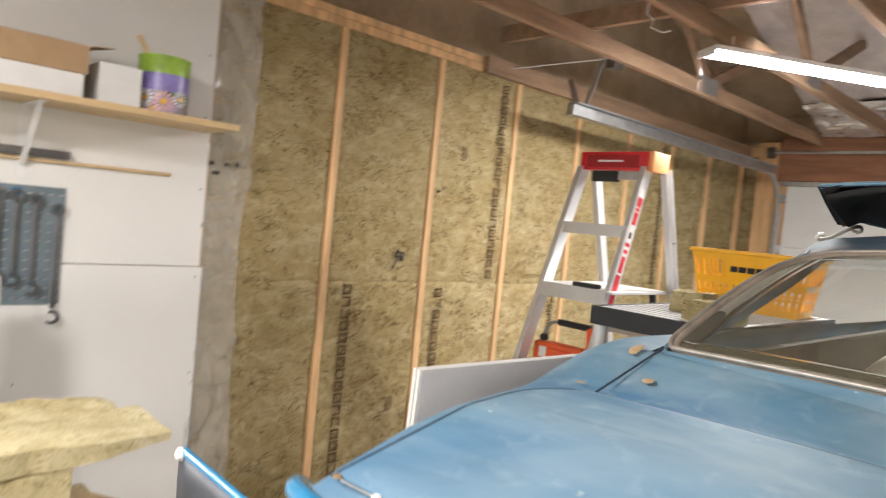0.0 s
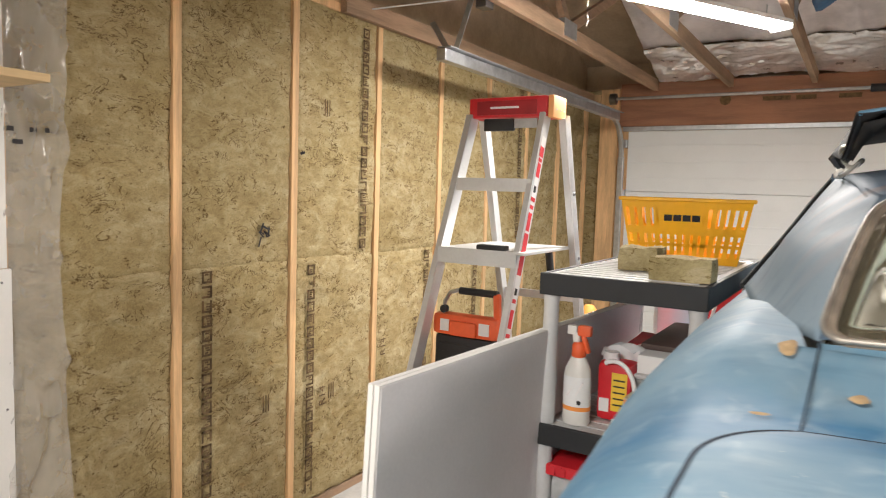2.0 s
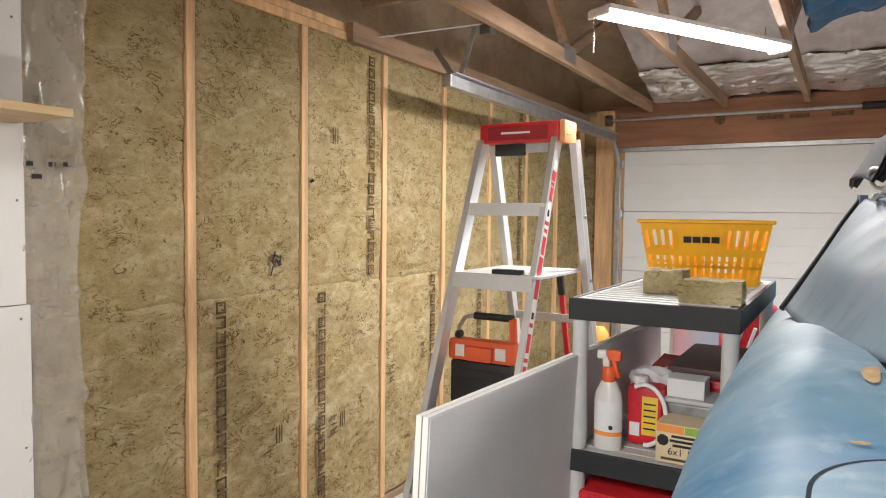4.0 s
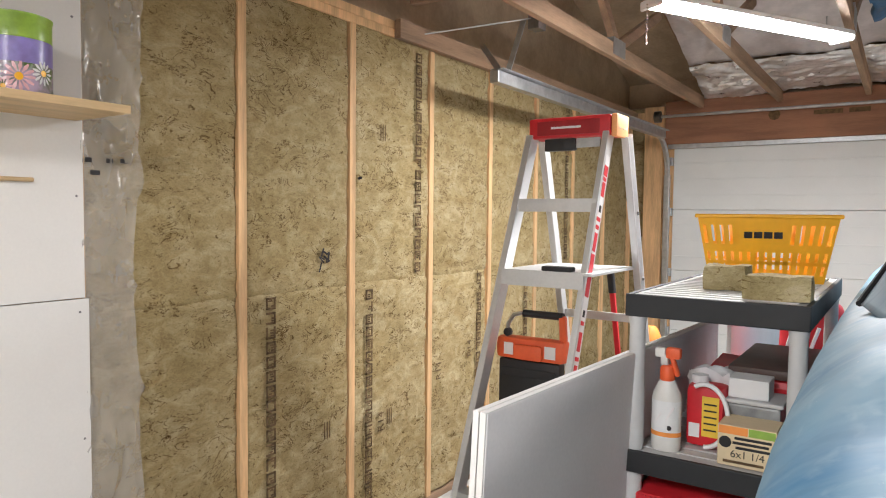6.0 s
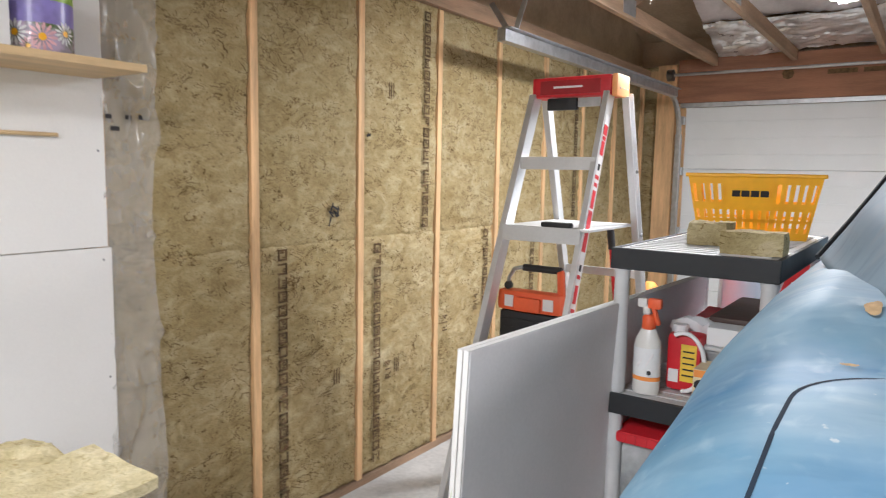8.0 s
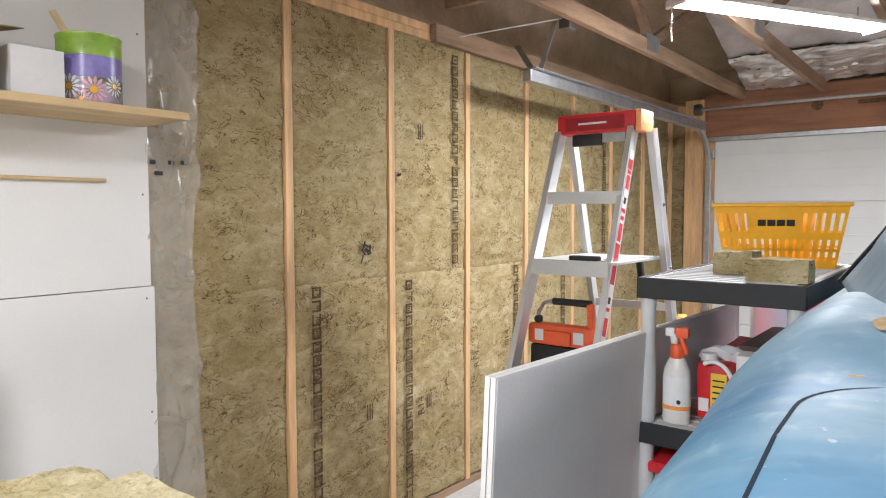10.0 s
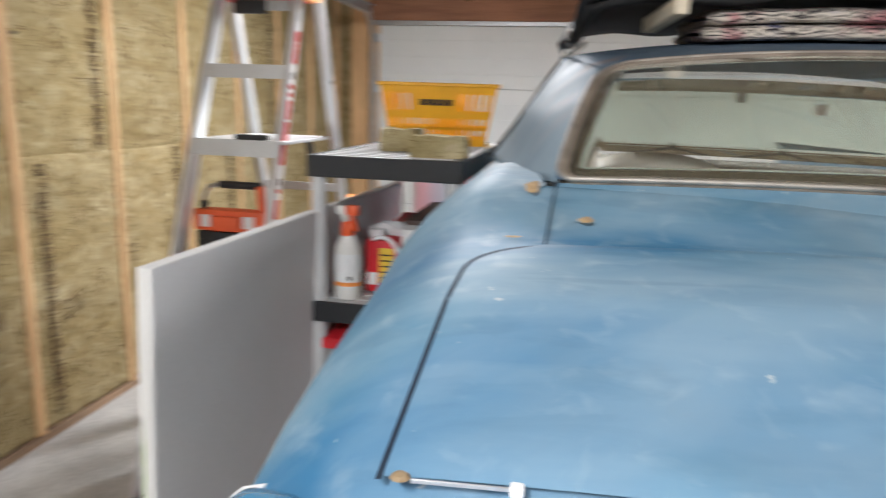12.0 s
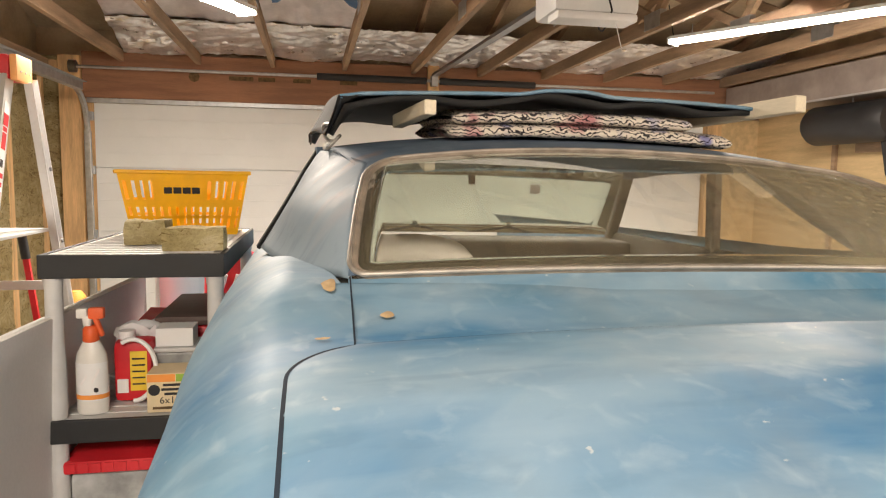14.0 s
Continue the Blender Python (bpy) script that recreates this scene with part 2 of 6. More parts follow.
M["beam_film"] = mat("film_wrapped_beam", (0.33, 0.275, 0.25), 0.35, var=0.15, scale=4, fine=20, bump=0.4)
M["card"] = mat("brown_cardboard", (0.42, 0.28, 0.16), 0.85, var=0.08, bump=0.05)
M["paper"] = mat("white_carton", (0.78, 0.78, 0.78), 0.6, var=0.03, bump=0.02)
M["ink"] = mat("brown_print", (0.135, 0.085, 0.040), 0.95, var=0.35, scale=30, fine=150, bump=0.3)
M["dark_ink"] = mat("black_print", (0.02, 0.018, 0.02), 0.7, var=0.2, bump=0)
M["green"] = mat("green_label", (0.28, 0.45, 0.06), 0.3, var=0.2, scale=14, bump=0)
M["purple"] = mat("purple_label", (0.24, 0.20, 0.50), 0.3, var=0.2, scale=14, bump=0)
M["coral"] = mat("floral_label_ground", (0.30, 0.34, 0.28), 0.2, scale=22, fine=70, bump=0, dark=(0.10, 0.16, 0.05), light=(0.50, 0.40, 0.55))
M["petal_pink"] = mat("pink_petal_print", (0.78, 0.46, 0.50), 0.2, var=0.15, scale=40, bump=0)
M["rack"] = mat("blue_grey_steel_panel", (0.20, 0.25, 0.285), 0.5, 0.4, var=0.15, bump=0.06)
M["steel"] = mat("dark_tool_steel", (0.24, 0.24, 0.25), 0.35, 1.0, var=0.15, bump=0.04)
M["foam"] = mat("white_foam_wrap", (0.82, 0.82, 0.83), 0.7, var=0.03, bump=0.05)
M["pale_wool"] = wool_material("pale_mineral_wool", (0.50, 0.43, 0.25), (0.60, 0.53, 0.33), (0.70, 0.64, 0.44), (0.74, 0.68, 0.56), 0.06)
M["block_wool"] = wool_material("tan_mineral_wool", (0.36, 0.30, 0.16), (0.46, 0.39, 0.22), (0.55, 0.48, 0.31), (0.55, 0.48, 0.36), 0.06)
M["clear"] = mat("milky_bottle", (0.74, 0.72, 0.68), 0.3, var=0.05, bump=0.02)
M["yellow_label"] = mat("yellow_label", (0.8, 0.55, 0.05), 0.5, var=0.1, bump=0)
M["tan_label"] = mat("tan_carton_print", (0.74, 0.60, 0.38), 0.6, var=0.08, bump=0)
M["clear_tote"] = mat("cloudy_tote_plastic", (0.36, 0.37, 0.37), 0.35, var=0.4, scale=9, fine=30, bump=0.05)
M["brown_case"] = mat("brown_leather_case", (0.09, 0.055, 0.045), 0.5, var=0.2, bump=0.1)
M["opener"] = mat("white_plastic_housing", (0.70, 0.71, 0.72), 0.4, var=0.04, bump=0.03)
M["ladder_orange"] = mat("orange_ladder_cap", (0.88, 0.42, 0.16), 0.5, var=0.06, bump=0.04)


def glass(name, tint, dust, far=0.0):
    """A clear pane with a film of dust in drifting patches."""
    m = mat(name, tint, 0.02, bump=0, trans=1.0)
    nt = m.node_tree
    n, ln = nt.nodes.new, nt.links.new
    b, out = nt.nodes["Principled BSDF"], nt.nodes["Material Output"]
    b.inputs["IOR"].default_value = 1.45
    nt.links.remove(b.inputs["Roughness"].links[0])
    b.inputs["Roughness"].default_value = 0.0
    nt.links.remove(b.inputs["Base Color"].links[0])
    b.inputs["Base Color"].default_value = (*tint, 1)
    film, mix, tex, mr = n("ShaderNodeBsdfDiffuse"), n("ShaderNodeMixShader"), n("ShaderNodeTexNoise"), n("ShaderNodeMapRange")
    film.inputs[0].default_value = (0.32, 0.28, 0.19, 1)
    tex.inputs["Scale"].default_value, tex.inputs["Detail"].default_value = 3.0, 8
    co = n("ShaderNodeTexCoord")
    ln(co.outputs["Object"], tex.inputs[0])
    mr.inputs["From Min"].default_value, mr.inputs["From Max"].default_value = 0.3, 0.75
    mr.inputs["To Min"].default_value, mr.inputs["To Max"].default_value = dust * 0.4, dust * 1.6
    ln(tex.outputs[0], mr.inputs[0])
    amount = mr.outputs[0]
    if far:
        # the film grows denser towards the far side of the pane, broken by fine grit
        sep, side, fine, grit, ad = n("ShaderNodeSeparateXYZ"), n("ShaderNodeMapRange"), n("ShaderNodeTexNoise"), n("ShaderNodeMath"), n("ShaderNodeMath")
        ln(co.outputs["Object"], sep.inputs[0]), ln(sep.outputs[0], side.inputs[0])
        side.interpolation_type = "SMOOTHSTEP"
        side.inputs["From Min"].default_value, side.inputs["From Max"].default_value = 2.72, 3.12
        side.inputs["To Max"].default_value = far
        fine.inputs["Scale"].default_value, fine.inputs["Detail"].default_value = 55, 4
        ln(co.outputs["Object"], fine.inputs[0])
        grit.operation, ad.operation = "MULTIPLY", "ADD"
        ln(side.outputs[0], grit.inputs[0]), ln(fine.outputs[0], grit.inputs[1])
        ln(grit.outputs[0], ad.inputs[0]), ln(amount, ad.inputs[1])
        amount = ad.outputs[0]
    ln(amount, mix.inputs[0])
    ln(b.outputs[0], mix.inputs[1]), ln(film.outputs[0], mix.inputs[2]), ln(mix.outputs[0], out.inputs[0])
    return m


M["glass"] = glass("dusty_car_glass", (0.96, 0.97, 0.95), 0.06, 0.85)
M["windscreen"] = glass("windscreen_glass", (0.80, 0.93, 0.84), 0.04)


def film_material(name):
    """Thin clear polyethylene: mostly see-through, with a milky sheen."""
    m = mat(name, (0.66, 0.63, 0.59), 0.14, var=0.1, scale=5, fine=16, bump=0.8)
    nt = m.node_tree
    n, ln = nt.nodes.new, nt.links.new
    clear, mix = n("ShaderNodeBsdfTransparent"), n("ShaderNodeMixShader")
    mix.inputs[0].default_value = 0.36
    ln(clear.outputs[0], mix.inputs[1]), ln(nt.nodes["Principled BSDF"].outputs[0], mix.inputs[2])
    ln(mix.outputs[0], nt.nodes["Material Output"].inputs[0])
    return m


M["poly"] = film_material("clear_polyethylene")


def fabric_material():
    """A cream cloth with dark scrolls and a few violet and rose patches."""
    m = bpy.data.materials.new("patterned_cloth")
    m.use_nodes = True
    nt = m.node_tree
    n, ln, b = nt.nodes.new, nt.links.new, nt.nodes["Principled BSDF"]
    co, w, r, z, r2, mx = n("ShaderNodeTexCoord"), n("ShaderNodeTexWave"), n("ShaderNodeValToRGB"), n("ShaderNodeTexNoise"), n("ShaderNodeValToRGB"), n("ShaderNodeMixRGB")
    w.wave_type = "RINGS"
    w.inputs["Scale"].default_value, w.inputs["Distortion"].default_value, w.inputs["Detail"].default_value, w.inputs["Detail Scale"].default_value = 34, 11, 2, 1.6
    ln(co.outputs["Object"], w.inputs[0]), ln(co.outputs["Object"], z.inputs[0])
    r.color_ramp.elements[0].position, r.color_ramp.elements[0].color = 0.20, (0.03, 0.028, 0.04, 1)
    r.color_ramp.elements[1].position, r.color_ramp.elements[1].color = 0.32, (1, 1, 1, 1)
    z.inputs["Scale"].default_value = 13
    e = r2.color_ramp.elements
    e[0].position, e[0].color = 0.33, (0.22, 0.22, 0.40, 1)
    e[1].position, e[1].color = 0.68, (0.48, 0.22, 0.23, 1)
    a, c = e.new(0.44), e.new(0.57)
    a.color = c.color = (0.66, 0.60, 0.52, 1)
    ln(z.outputs[0], r2.inputs[0]), ln(w.outputs[0], r.inputs[0])
    mx.blend_type = "MULTIPLY"
    mx.inputs[0].default_value = 1
    ln(r.outputs[0], mx.inputs[1]), ln(r2.outputs[0], mx.inputs[2]), ln(mx.outputs[0], b.inputs["Base Color"])
    b.inputs["Roughness"].default_value = 0.9
    return m


M["cloth"] = fabric_material()


# ---- mesh helpers ----
def box(bm, x0, x1, y0, y1, z0, z1, bevel=0.0):
    """A box, with edges rounded off where bevel is given."""
    m = Matrix.Translation(((x0 + x1) / 2, (y0 + y1) / 2, (z0 + z1) / 2)) @ Matrix.Diagonal((x1 - x0, y1 - y0, z1 - z0, 1))
    made = bmesh.ops.create_cube(bm, size=1, matrix=m)["verts"]
    if bevel:
        edges = list({e for v in made for e in v.link_edges})
        bmesh.ops.bevel(bm, geom=edges, offset=bevel, segments=2, affect="EDGES", profile=0.6)
    return bm


def rod(bm, a, b, r0, r1=None, seg=12):
    """A round rod from a to b."""
    a, b = Vector(a), Vector(b)
    turn = (b - a).to_track_quat("Z", "Y").to_matrix().to_4x4()
    bmesh.ops.create_cone(bm, cap_ends=True, segments=seg, radius1=r0, radius2=r0 if r1 is None else r1, depth=(b - a).length,
                          matrix=Matrix.Translation((a + b) / 2) @ turn)
    return bm


def bar(bm, a, b, w, h, side=(1, 0, 0), bevel=0.0):
    """A bar of section w x h from a to b; w lies along side."""
    a, b = Vector(a), Vector(b)
    z = (b - a).normalized()
    x = (Vector(side) - z * z.dot(Vector(side))).normalized()
    y = z.cross(x)
    m = Matrix((x * w, y * h, b - a)).transposed().to_4x4()
    m.translation = (a + b) / 2
    made = bmesh.ops.create_cube(bm, size=1, matrix=m)["verts"]
    if bevel:
        bmesh.ops.bevel(bm, geom=list({e for v in made for e in v.link_edges}), offset=bevel, segments=1, affect="EDGES")
    return bm


def lathe(bm, profile, centre=(0, 0, 0), seg=24, squash=(1, 1)):
    """A turned shape from (radius, height) rows."""
    rings = []
    for r, z in profile:
        rings.append([bm.verts.new((centre[0] + r * squash[0] * math.cos(2 * math.pi * i / seg), centre[1] + r * squash[1] * math.sin(2 * math.pi * i / seg), centre[2] + z)) for i in range(seg)])
    for a, b in zip(rings, rings[1:]):
        for i in range(seg):
            bm.faces.new((a[i], a[(i + 1) % seg], b[(i + 1) % seg], b[i]))
    bm.faces.new(list(reversed(rings[0]))), bm.faces.new(rings[-1])
    return bm


def tube(bm, pts, r, seg=8, closed=False):
    """One connected round tube along points."""
    pts = [Vector(p) for p in pts]
    n, rings, side = len(pts), [], None
    for k, p in enumerate(pts):
        a, b = (pts[(k - 1) % n], pts[(k + 1) % n]) if closed else (pts[max(0, k - 1)], pts[min(n - 1, k + 1)])
        d = (b - a).normalized()
        ref = side if side is not None else (Vector((0, 0, 1)) if abs(d.z) < 0.9 else Vector((1, 0, 0)))
        side = (ref - d * d.dot(ref)).normalized()
        up = d.cross(side)
        rings.append([bm.verts.new(p + (side * math.cos(2 * math.pi * i / seg) + up * math.sin(2 * math.pi * i / seg)) * r) for i in range(seg)])
    for a, b in list(zip(rings, rings[1:])) + ([(rings[-1], rings[0])] if closed else []):
        for i in range(seg):
            bm.faces.new((a[i], a[(i + 1) % seg], b[(i + 1) % seg], b[i]))
    if not closed:
        bm.faces.new(rings[0][::-1]), bm.faces.new(rings[-1])
    return bm


def sheet(bm, fn, nu, nv):
    """A grid over fn(u, v), u and v from 0 to 1."""
    vs = [[bm.verts.new(fn(i / nu, j / nv)) for j in range(nv + 1)] for i in range(nu + 1)]
    for i in range(nu):
        for j in range(nv):
            bm.faces.new((vs[i][j], vs[i + 1][j], vs[i + 1][j + 1], vs[i][j + 1]))
    return bm


def link(name, bm, material, smooth=False, thick=0.0, offset=-1.0):
    me = bpy.data.meshes.new(name)
    bmesh.ops.recalc_face_normals(bm, faces=bm.faces)
    bm.to_mesh(me), bm.free()
    me.materials.append(material)
    if smooth:
        for p in me.polygons:
            p.use_smooth = True
        me.set_sharp_from_angle(angle=radians(smooth if smooth is not True else 35))
    ob = new(name, me)
    if thick:
        s = ob.modifiers.new("thickness", "SOLIDIFY")
        s.thickness, s.offset = thick, offset
    return ob


def part(name, bm, material, parent, label="", smooth=False, thick=0.0, offset=-1.0):
    """Links bm as one mesh under a thing or a part, whose world place it keeps."""
    ob = link(name, bm, material, smooth, thick, offset)
    ob.parent = parent
    ob.matrix_parent_inverse = (Matrix() if parent.parent else parent.matrix_basis).inverted()
    if label:
        tagged(ob, label)
    return ob


def thing(name, at, label, category, group=""):
    ob = new(name)
    ob.empty_display_size = 0.1
    ob.matrix_basis = pose(*at)
    return tagged(ob, label, category, group)


def B():
    return bmesh.new()


def rough_slab(x0, x1, y0, y1, z0, z1, cell=0.03, amp=0.006, seed=0, freq=9.0):
    """A soft slab whose faces are drawn up into lumps and fibres."""
    bm = B()
    box(bm, x0, x1, y0, y1, z0, z1)
    longest = max(x1 - x0, y1 - y0, z1 - z0)
    for axis, (a, b) in enumerate(((x0, x1), (y0, y1), (z0, z1))):
        cuts = int((b - a) / cell)
        for k in range(1, cuts):
            p = [0, 0, 0]
            p[axis] = a + (b - a) * k / cuts
            nrm = [0, 0, 0]
            nrm[axis] = 1
            bmesh.ops.bisect_plane(bm, geom=bm.verts[:] + bm.edges[:] + bm.faces[:], plane_co=p, plane_no=nrm)
    off = Vector((seed * 3.7, seed * 1.9, seed * 5.3))
    for v in bm.verts:
        q = v.co * freq + off
        v.co += Vector(noise.noise_vector(q)) * amp + Vector(noise.noise_vector(q * 3.1)) * amp * 0.5
    return bm


def words(text, size, extrude=0.0004):
    """Letters of the built-in font as a mesh in the plane z = 0, centred."""
    cu = bpy.data.curves.new("letters", "FONT")
    cu.body, cu.size, cu.extrude, cu.align_x, cu.align_y = text, size, extrude, "CENTER", "CENTER"
    ob = new("letters", cu)
    bpy.context.view_layer.update()
    me = bpy.data.meshes.new_from_object(ob.evaluated_get(bpy.context.evaluated_depsgraph_get()))
    bm = B()
    bm.from_mesh(me)
    bpy.data.objects.remove(ob), bpy.data.meshes.remove(me)
    return bm


def moved(bm, m):
    bmesh.ops.transform(bm, matrix=m, verts=bm.verts)
    return bm


ON_LEFT_WALL = Matrix(((0, 0, 1, 0), (1, 0, 0, 0), (0, 1, 0, 0), (0, 0, 0, 1)))


# ---- structure ----
Y0, Y1, XR, TOP = -4.2, 4.40, 6.45, 2.47
floor = tagged(link("floor", box(B(), -0.3, XR + 0.2, Y0 - 0.2, Y1 + 0.6, -0.15, 0), M["concrete"]), "grey concrete garage slab, dusty and bare", "floor", kind="structure")
wall_left = tagged(link("wall_left", box(B(), -0.18, -0.11, Y0, Y1, 0, TOP - 0.012), M["sheath"]), "long stud wall packed with mineral wool, part covered in white drywall", "wall", kind="structure")
wall_right = tagged(link("wall_right", box(B(), XR, XR + 0.1, Y0, Y1, 0, TOP - 0.01), M["shelf_pine"]), "side wall lined with pale plywood", "wall", kind="structure")
wall_back = tagged(link("wall_back", box(B(), -0.18, XR + 0.1, Y0 - 0.1, Y0, 0, TOP - 0.01), M["drywall"]), "plain white drywall back wall", "wall", kind="structure")
bm = B()
box(bm, -0.18, -0.11, Y0 - 0.4, Y1 + 0.4, TOP + 0.01, 4.3)
box(bm, XR, XR + 0.1, Y0 - 0.4, Y1 + 0.4, TOP + 0.01, 4.3)
gable = tagged(link("wall_gable", bm, M["sheath"]), "dark gable boarding above the wall plates", "wall", kind="structure")

# garage door wall
header = tagged(link("wall_front", box(B(), 0.27, 6.1, Y1, Y1 + 0.14, 2.17, 2.54, 0.004), M["header"]), "reddish laminated wood header above the garage door", "header", kind="structure")
part("door_post", box(B(), 0.10, 0.262, Y1 - 0.03, Y1 + 0.12, 0, 2.5, 0.003), M["stud"], header)
part("corner_panel", box(B(), -0.1, 0.098, Y1 + 0.04, Y1 + 0.12, 0.04, 2.5), M["wool"], header)
part("corner_plate", box(B(), -0.088, 0.098, Y1 - 0.03, Y1 + 0.035, 2.38, 2.455, 0.002), M["stud"], header)
part("door_post", box(B(), 5.88, 6.03, Y1 - 0.03, Y1 + 0.12, 0, 2.168, 0.003), M["stud"], header)
part("side_panel", box(B(), 6.032, XR, Y1, Y1 + 0.12, 0, 2.168), M["shelf_pine"], header)
part("side_panel", box(B(), 6.102, XR, Y1, Y1 + 0.12, 2.17, 2.54), M["header"], header)
part("spring_post", box(B(), 3.12, 3.22, Y1 - 0.042, Y1 - 0.002, 2.16, 2.56, 0.002), M["stud"], header)
part("door_stop", box(B(), 0.30, 5.86, Y1 - 0.01, Y1 + 0.03, 2.13, 2.168, 0.003), M["zinc"], header)
for xx, w in ((1.14, 0.10),):
    part("stamp", moved(lathe(B(), [(0.045, 0), (0.045, 0.001)], seg=8), Matrix.Translation((xx, Y1 - 0.001, 2.37)) @ Matrix.Rotation(radians(90), 4, "X")), M["ink"], header)
for a, b in ((1.42, 1.62), (1.66, 1.80), (1.95, 2.10), (2.35, 2.5)):
    part("stamp", box(B(), a, b, Y1 - 0.0015, Y1 - 0.0005, 2.35, 2.385), M["ink"], header, "dark bar of stamped print")
rng = random.Random(3)
door_1 = tagged(link("door_1", box(B(), 0.34, 5.87, Y1 + 0.068, Y1 + 0.08, 0, 2.12), M["door"]), "white sectional steel garage door with ribbed panels, closed", "garage door", kind="structure")
for i in range(4):
    z = 0.012 + i * 0.53
    part("door_panel", box(B(), 0.345, 5.865, Y1 + 0.03, Y1 + 0.066, z, z + 0.527, 0.003), M["door"], door_1)
    for k in range(3):
        part("rib", box(B(), 0.36, 5.85, Y1 + 0.026, Y1 + 0.032, z + 0.115 + 0.14 * k, z + 0.127 + 0.14 * k, 0.002), M["door"], door_1)
for z in (2.02, 1.58, 1.05, 0.53):
    part("hinge", box(B(), 0.285, 0.345, Y1 - 0.02, Y1 + 0.03, z - 0.035, z + 0.035, 0.004), M["zinc"], door_1, "small galvanised roller hinge")

part("door_jamb", box(B(), 0.2625, 0.343, Y1 + 0.045, Y1 + 0.14, 0, 2.168, 0.002), M["stud"], header)
wall_outer = tagged(link("wall_outer", box(B(), -0.18, XR + 0.1, Y1 + 0.15, Y1 + 0.2, 0, 2.74), M["sheath"]), "outer boarding behind the garage door and header", "wall", kind="structure")

# door hardware
hw = thing("door_track", (0.32, 4.2, 0), "galvanised steel garage door track with hanger struts", "door track")
part("upright_track", box(B(), 0.285, 0.335, Y1 - 0.06, Y1 - 0.02, 0.0, 1.9, 0.004), M["zinc"], hw)
bm = tube(B(), [(0.31, Y1 - 0.04 - 0.32 * (1 - math.cos(math.pi / 2 * k / 8)), 1.9 + 0.32 * math.sin(math.pi / 2 * k / 8)) for k in range(9)], 0.024, 6)
part("curved_track", bm, M["zinc"], hw)
part("level_track", box(B(), 0.33, 0.38, 1.24, 4.05, 2.185, 2.245, 0.004), M["zinc"], hw)
part("level_flange", box(B(), 0.335, 0.41, 1.24, 4.05, 2.247, 2.252), M["zinc"], hw)
part("strut", bar(B(), (0.36, 1.36, 2.24), (0.45, 1.36, 2.50), 0.03, 0.004), M["zinc"], hw)
part("strut", bar(B(), (0.36, 1.30, 2.24), (0.10, 1.55, 2.46), 0.03, 0.004), M["zinc"], hw)
part("strut", bar(B(), (0.02, 1.10, 2.43), (0.56, 1.36, 2.50), 0.03, 0.006), M["zinc"], hw)
part("angle_bracket", box(B(), 0.553 - 0.06, 0.552, 1.32, 1.40, 2.44, 2.56, 0.003), M["steel"], hw)
ts = thing("torsion_spring", (3.1, 4.3, 2.40), "garage door torsion shaft with black springs across the header", "door spring")
part("shaft", rod(B(), (0.2, 4.33, 2.405), (5.9, 4.33, 2.405), 0.013), M["zinc"], ts)
for a, b in ((2.15, 3.1), (3.22, 4.1)):
    bm = B()
    lathe(bm, [(0.028 + 0.003 * (k % 2), (b - a) * k / 70) for k in range(71)], seg=12)
    part("spring", moved(bm, Matrix.Translation((a, 4.33, 2.405)) @ Matrix.Rotation(radians(90), 4, "Y")), M["black"], ts, smooth=60)
part("drum", moved(lathe(B(), [(0.05, 0), (0.05, 0.05), (0.035, 0.055)]), Matrix.Translation((0.2, 4.33, 2.405)) @ Matrix.Rotation(radians(90), 4, "Y")), M["steel"], ts, smooth=40)
part("centre_bracket", box(B(), 3.14, 3.20, 4.29, 4.357, 2.36, 2.45, 0.004), M["zinc"], ts)

# left wall: studs, plates, drywall, wool
part("bottom_plate", box(B(), -0.09, 0.0, -0.6, Y1 - 0.03, 0, 0.038, 0.002), M["beam"], wall_left)
for z in (2.377, 2.417):
    part("top_plate", box(B(), -0.09, 0.002 if z < 2.4 else 0.0, Y0, Y1 - 0.03, z, z + 0.038, 0.002), M["stud"], wall_left)
part("wall_girt", box(B(), 0.003, 0.04, 0.9, Y1 - 0.05, 2.37, 2.458, 0.002), M["beam"], wall_left)
part("lower_drywall", box(B(), 0.006, 0.019, Y0, -0.592, 0.012, 1.274, 0.002), M["drywall"], wall_left)
part("upper_drywall", box(B(), 0.006, 0.019, Y0, -0.604, 1.277, 2.46, 0.002), M["drywall"], wall_left)
for y, z in ((-0.62, 1.235), (-0.625, 1.58), (-0.63, 1.86), (-0.612, 0.85), (-0.61, 0.45), (-0.63, 2.1), (-1.2, 1.24), (-1.22, 0.86)):
    part("screw", moved(lathe(B(), [(0.004, 0), (0.0035, 0.0012)], seg=8), Matrix.Translation((0.019, y, z)) @ Matrix.Rotation(radians(90), 4, "Y")), M["steel"], wall_left)



def smooth_fold(v):
    return 0.35 + 0.65 * max(0.0, math.sin(v * 7.5)) ** 2


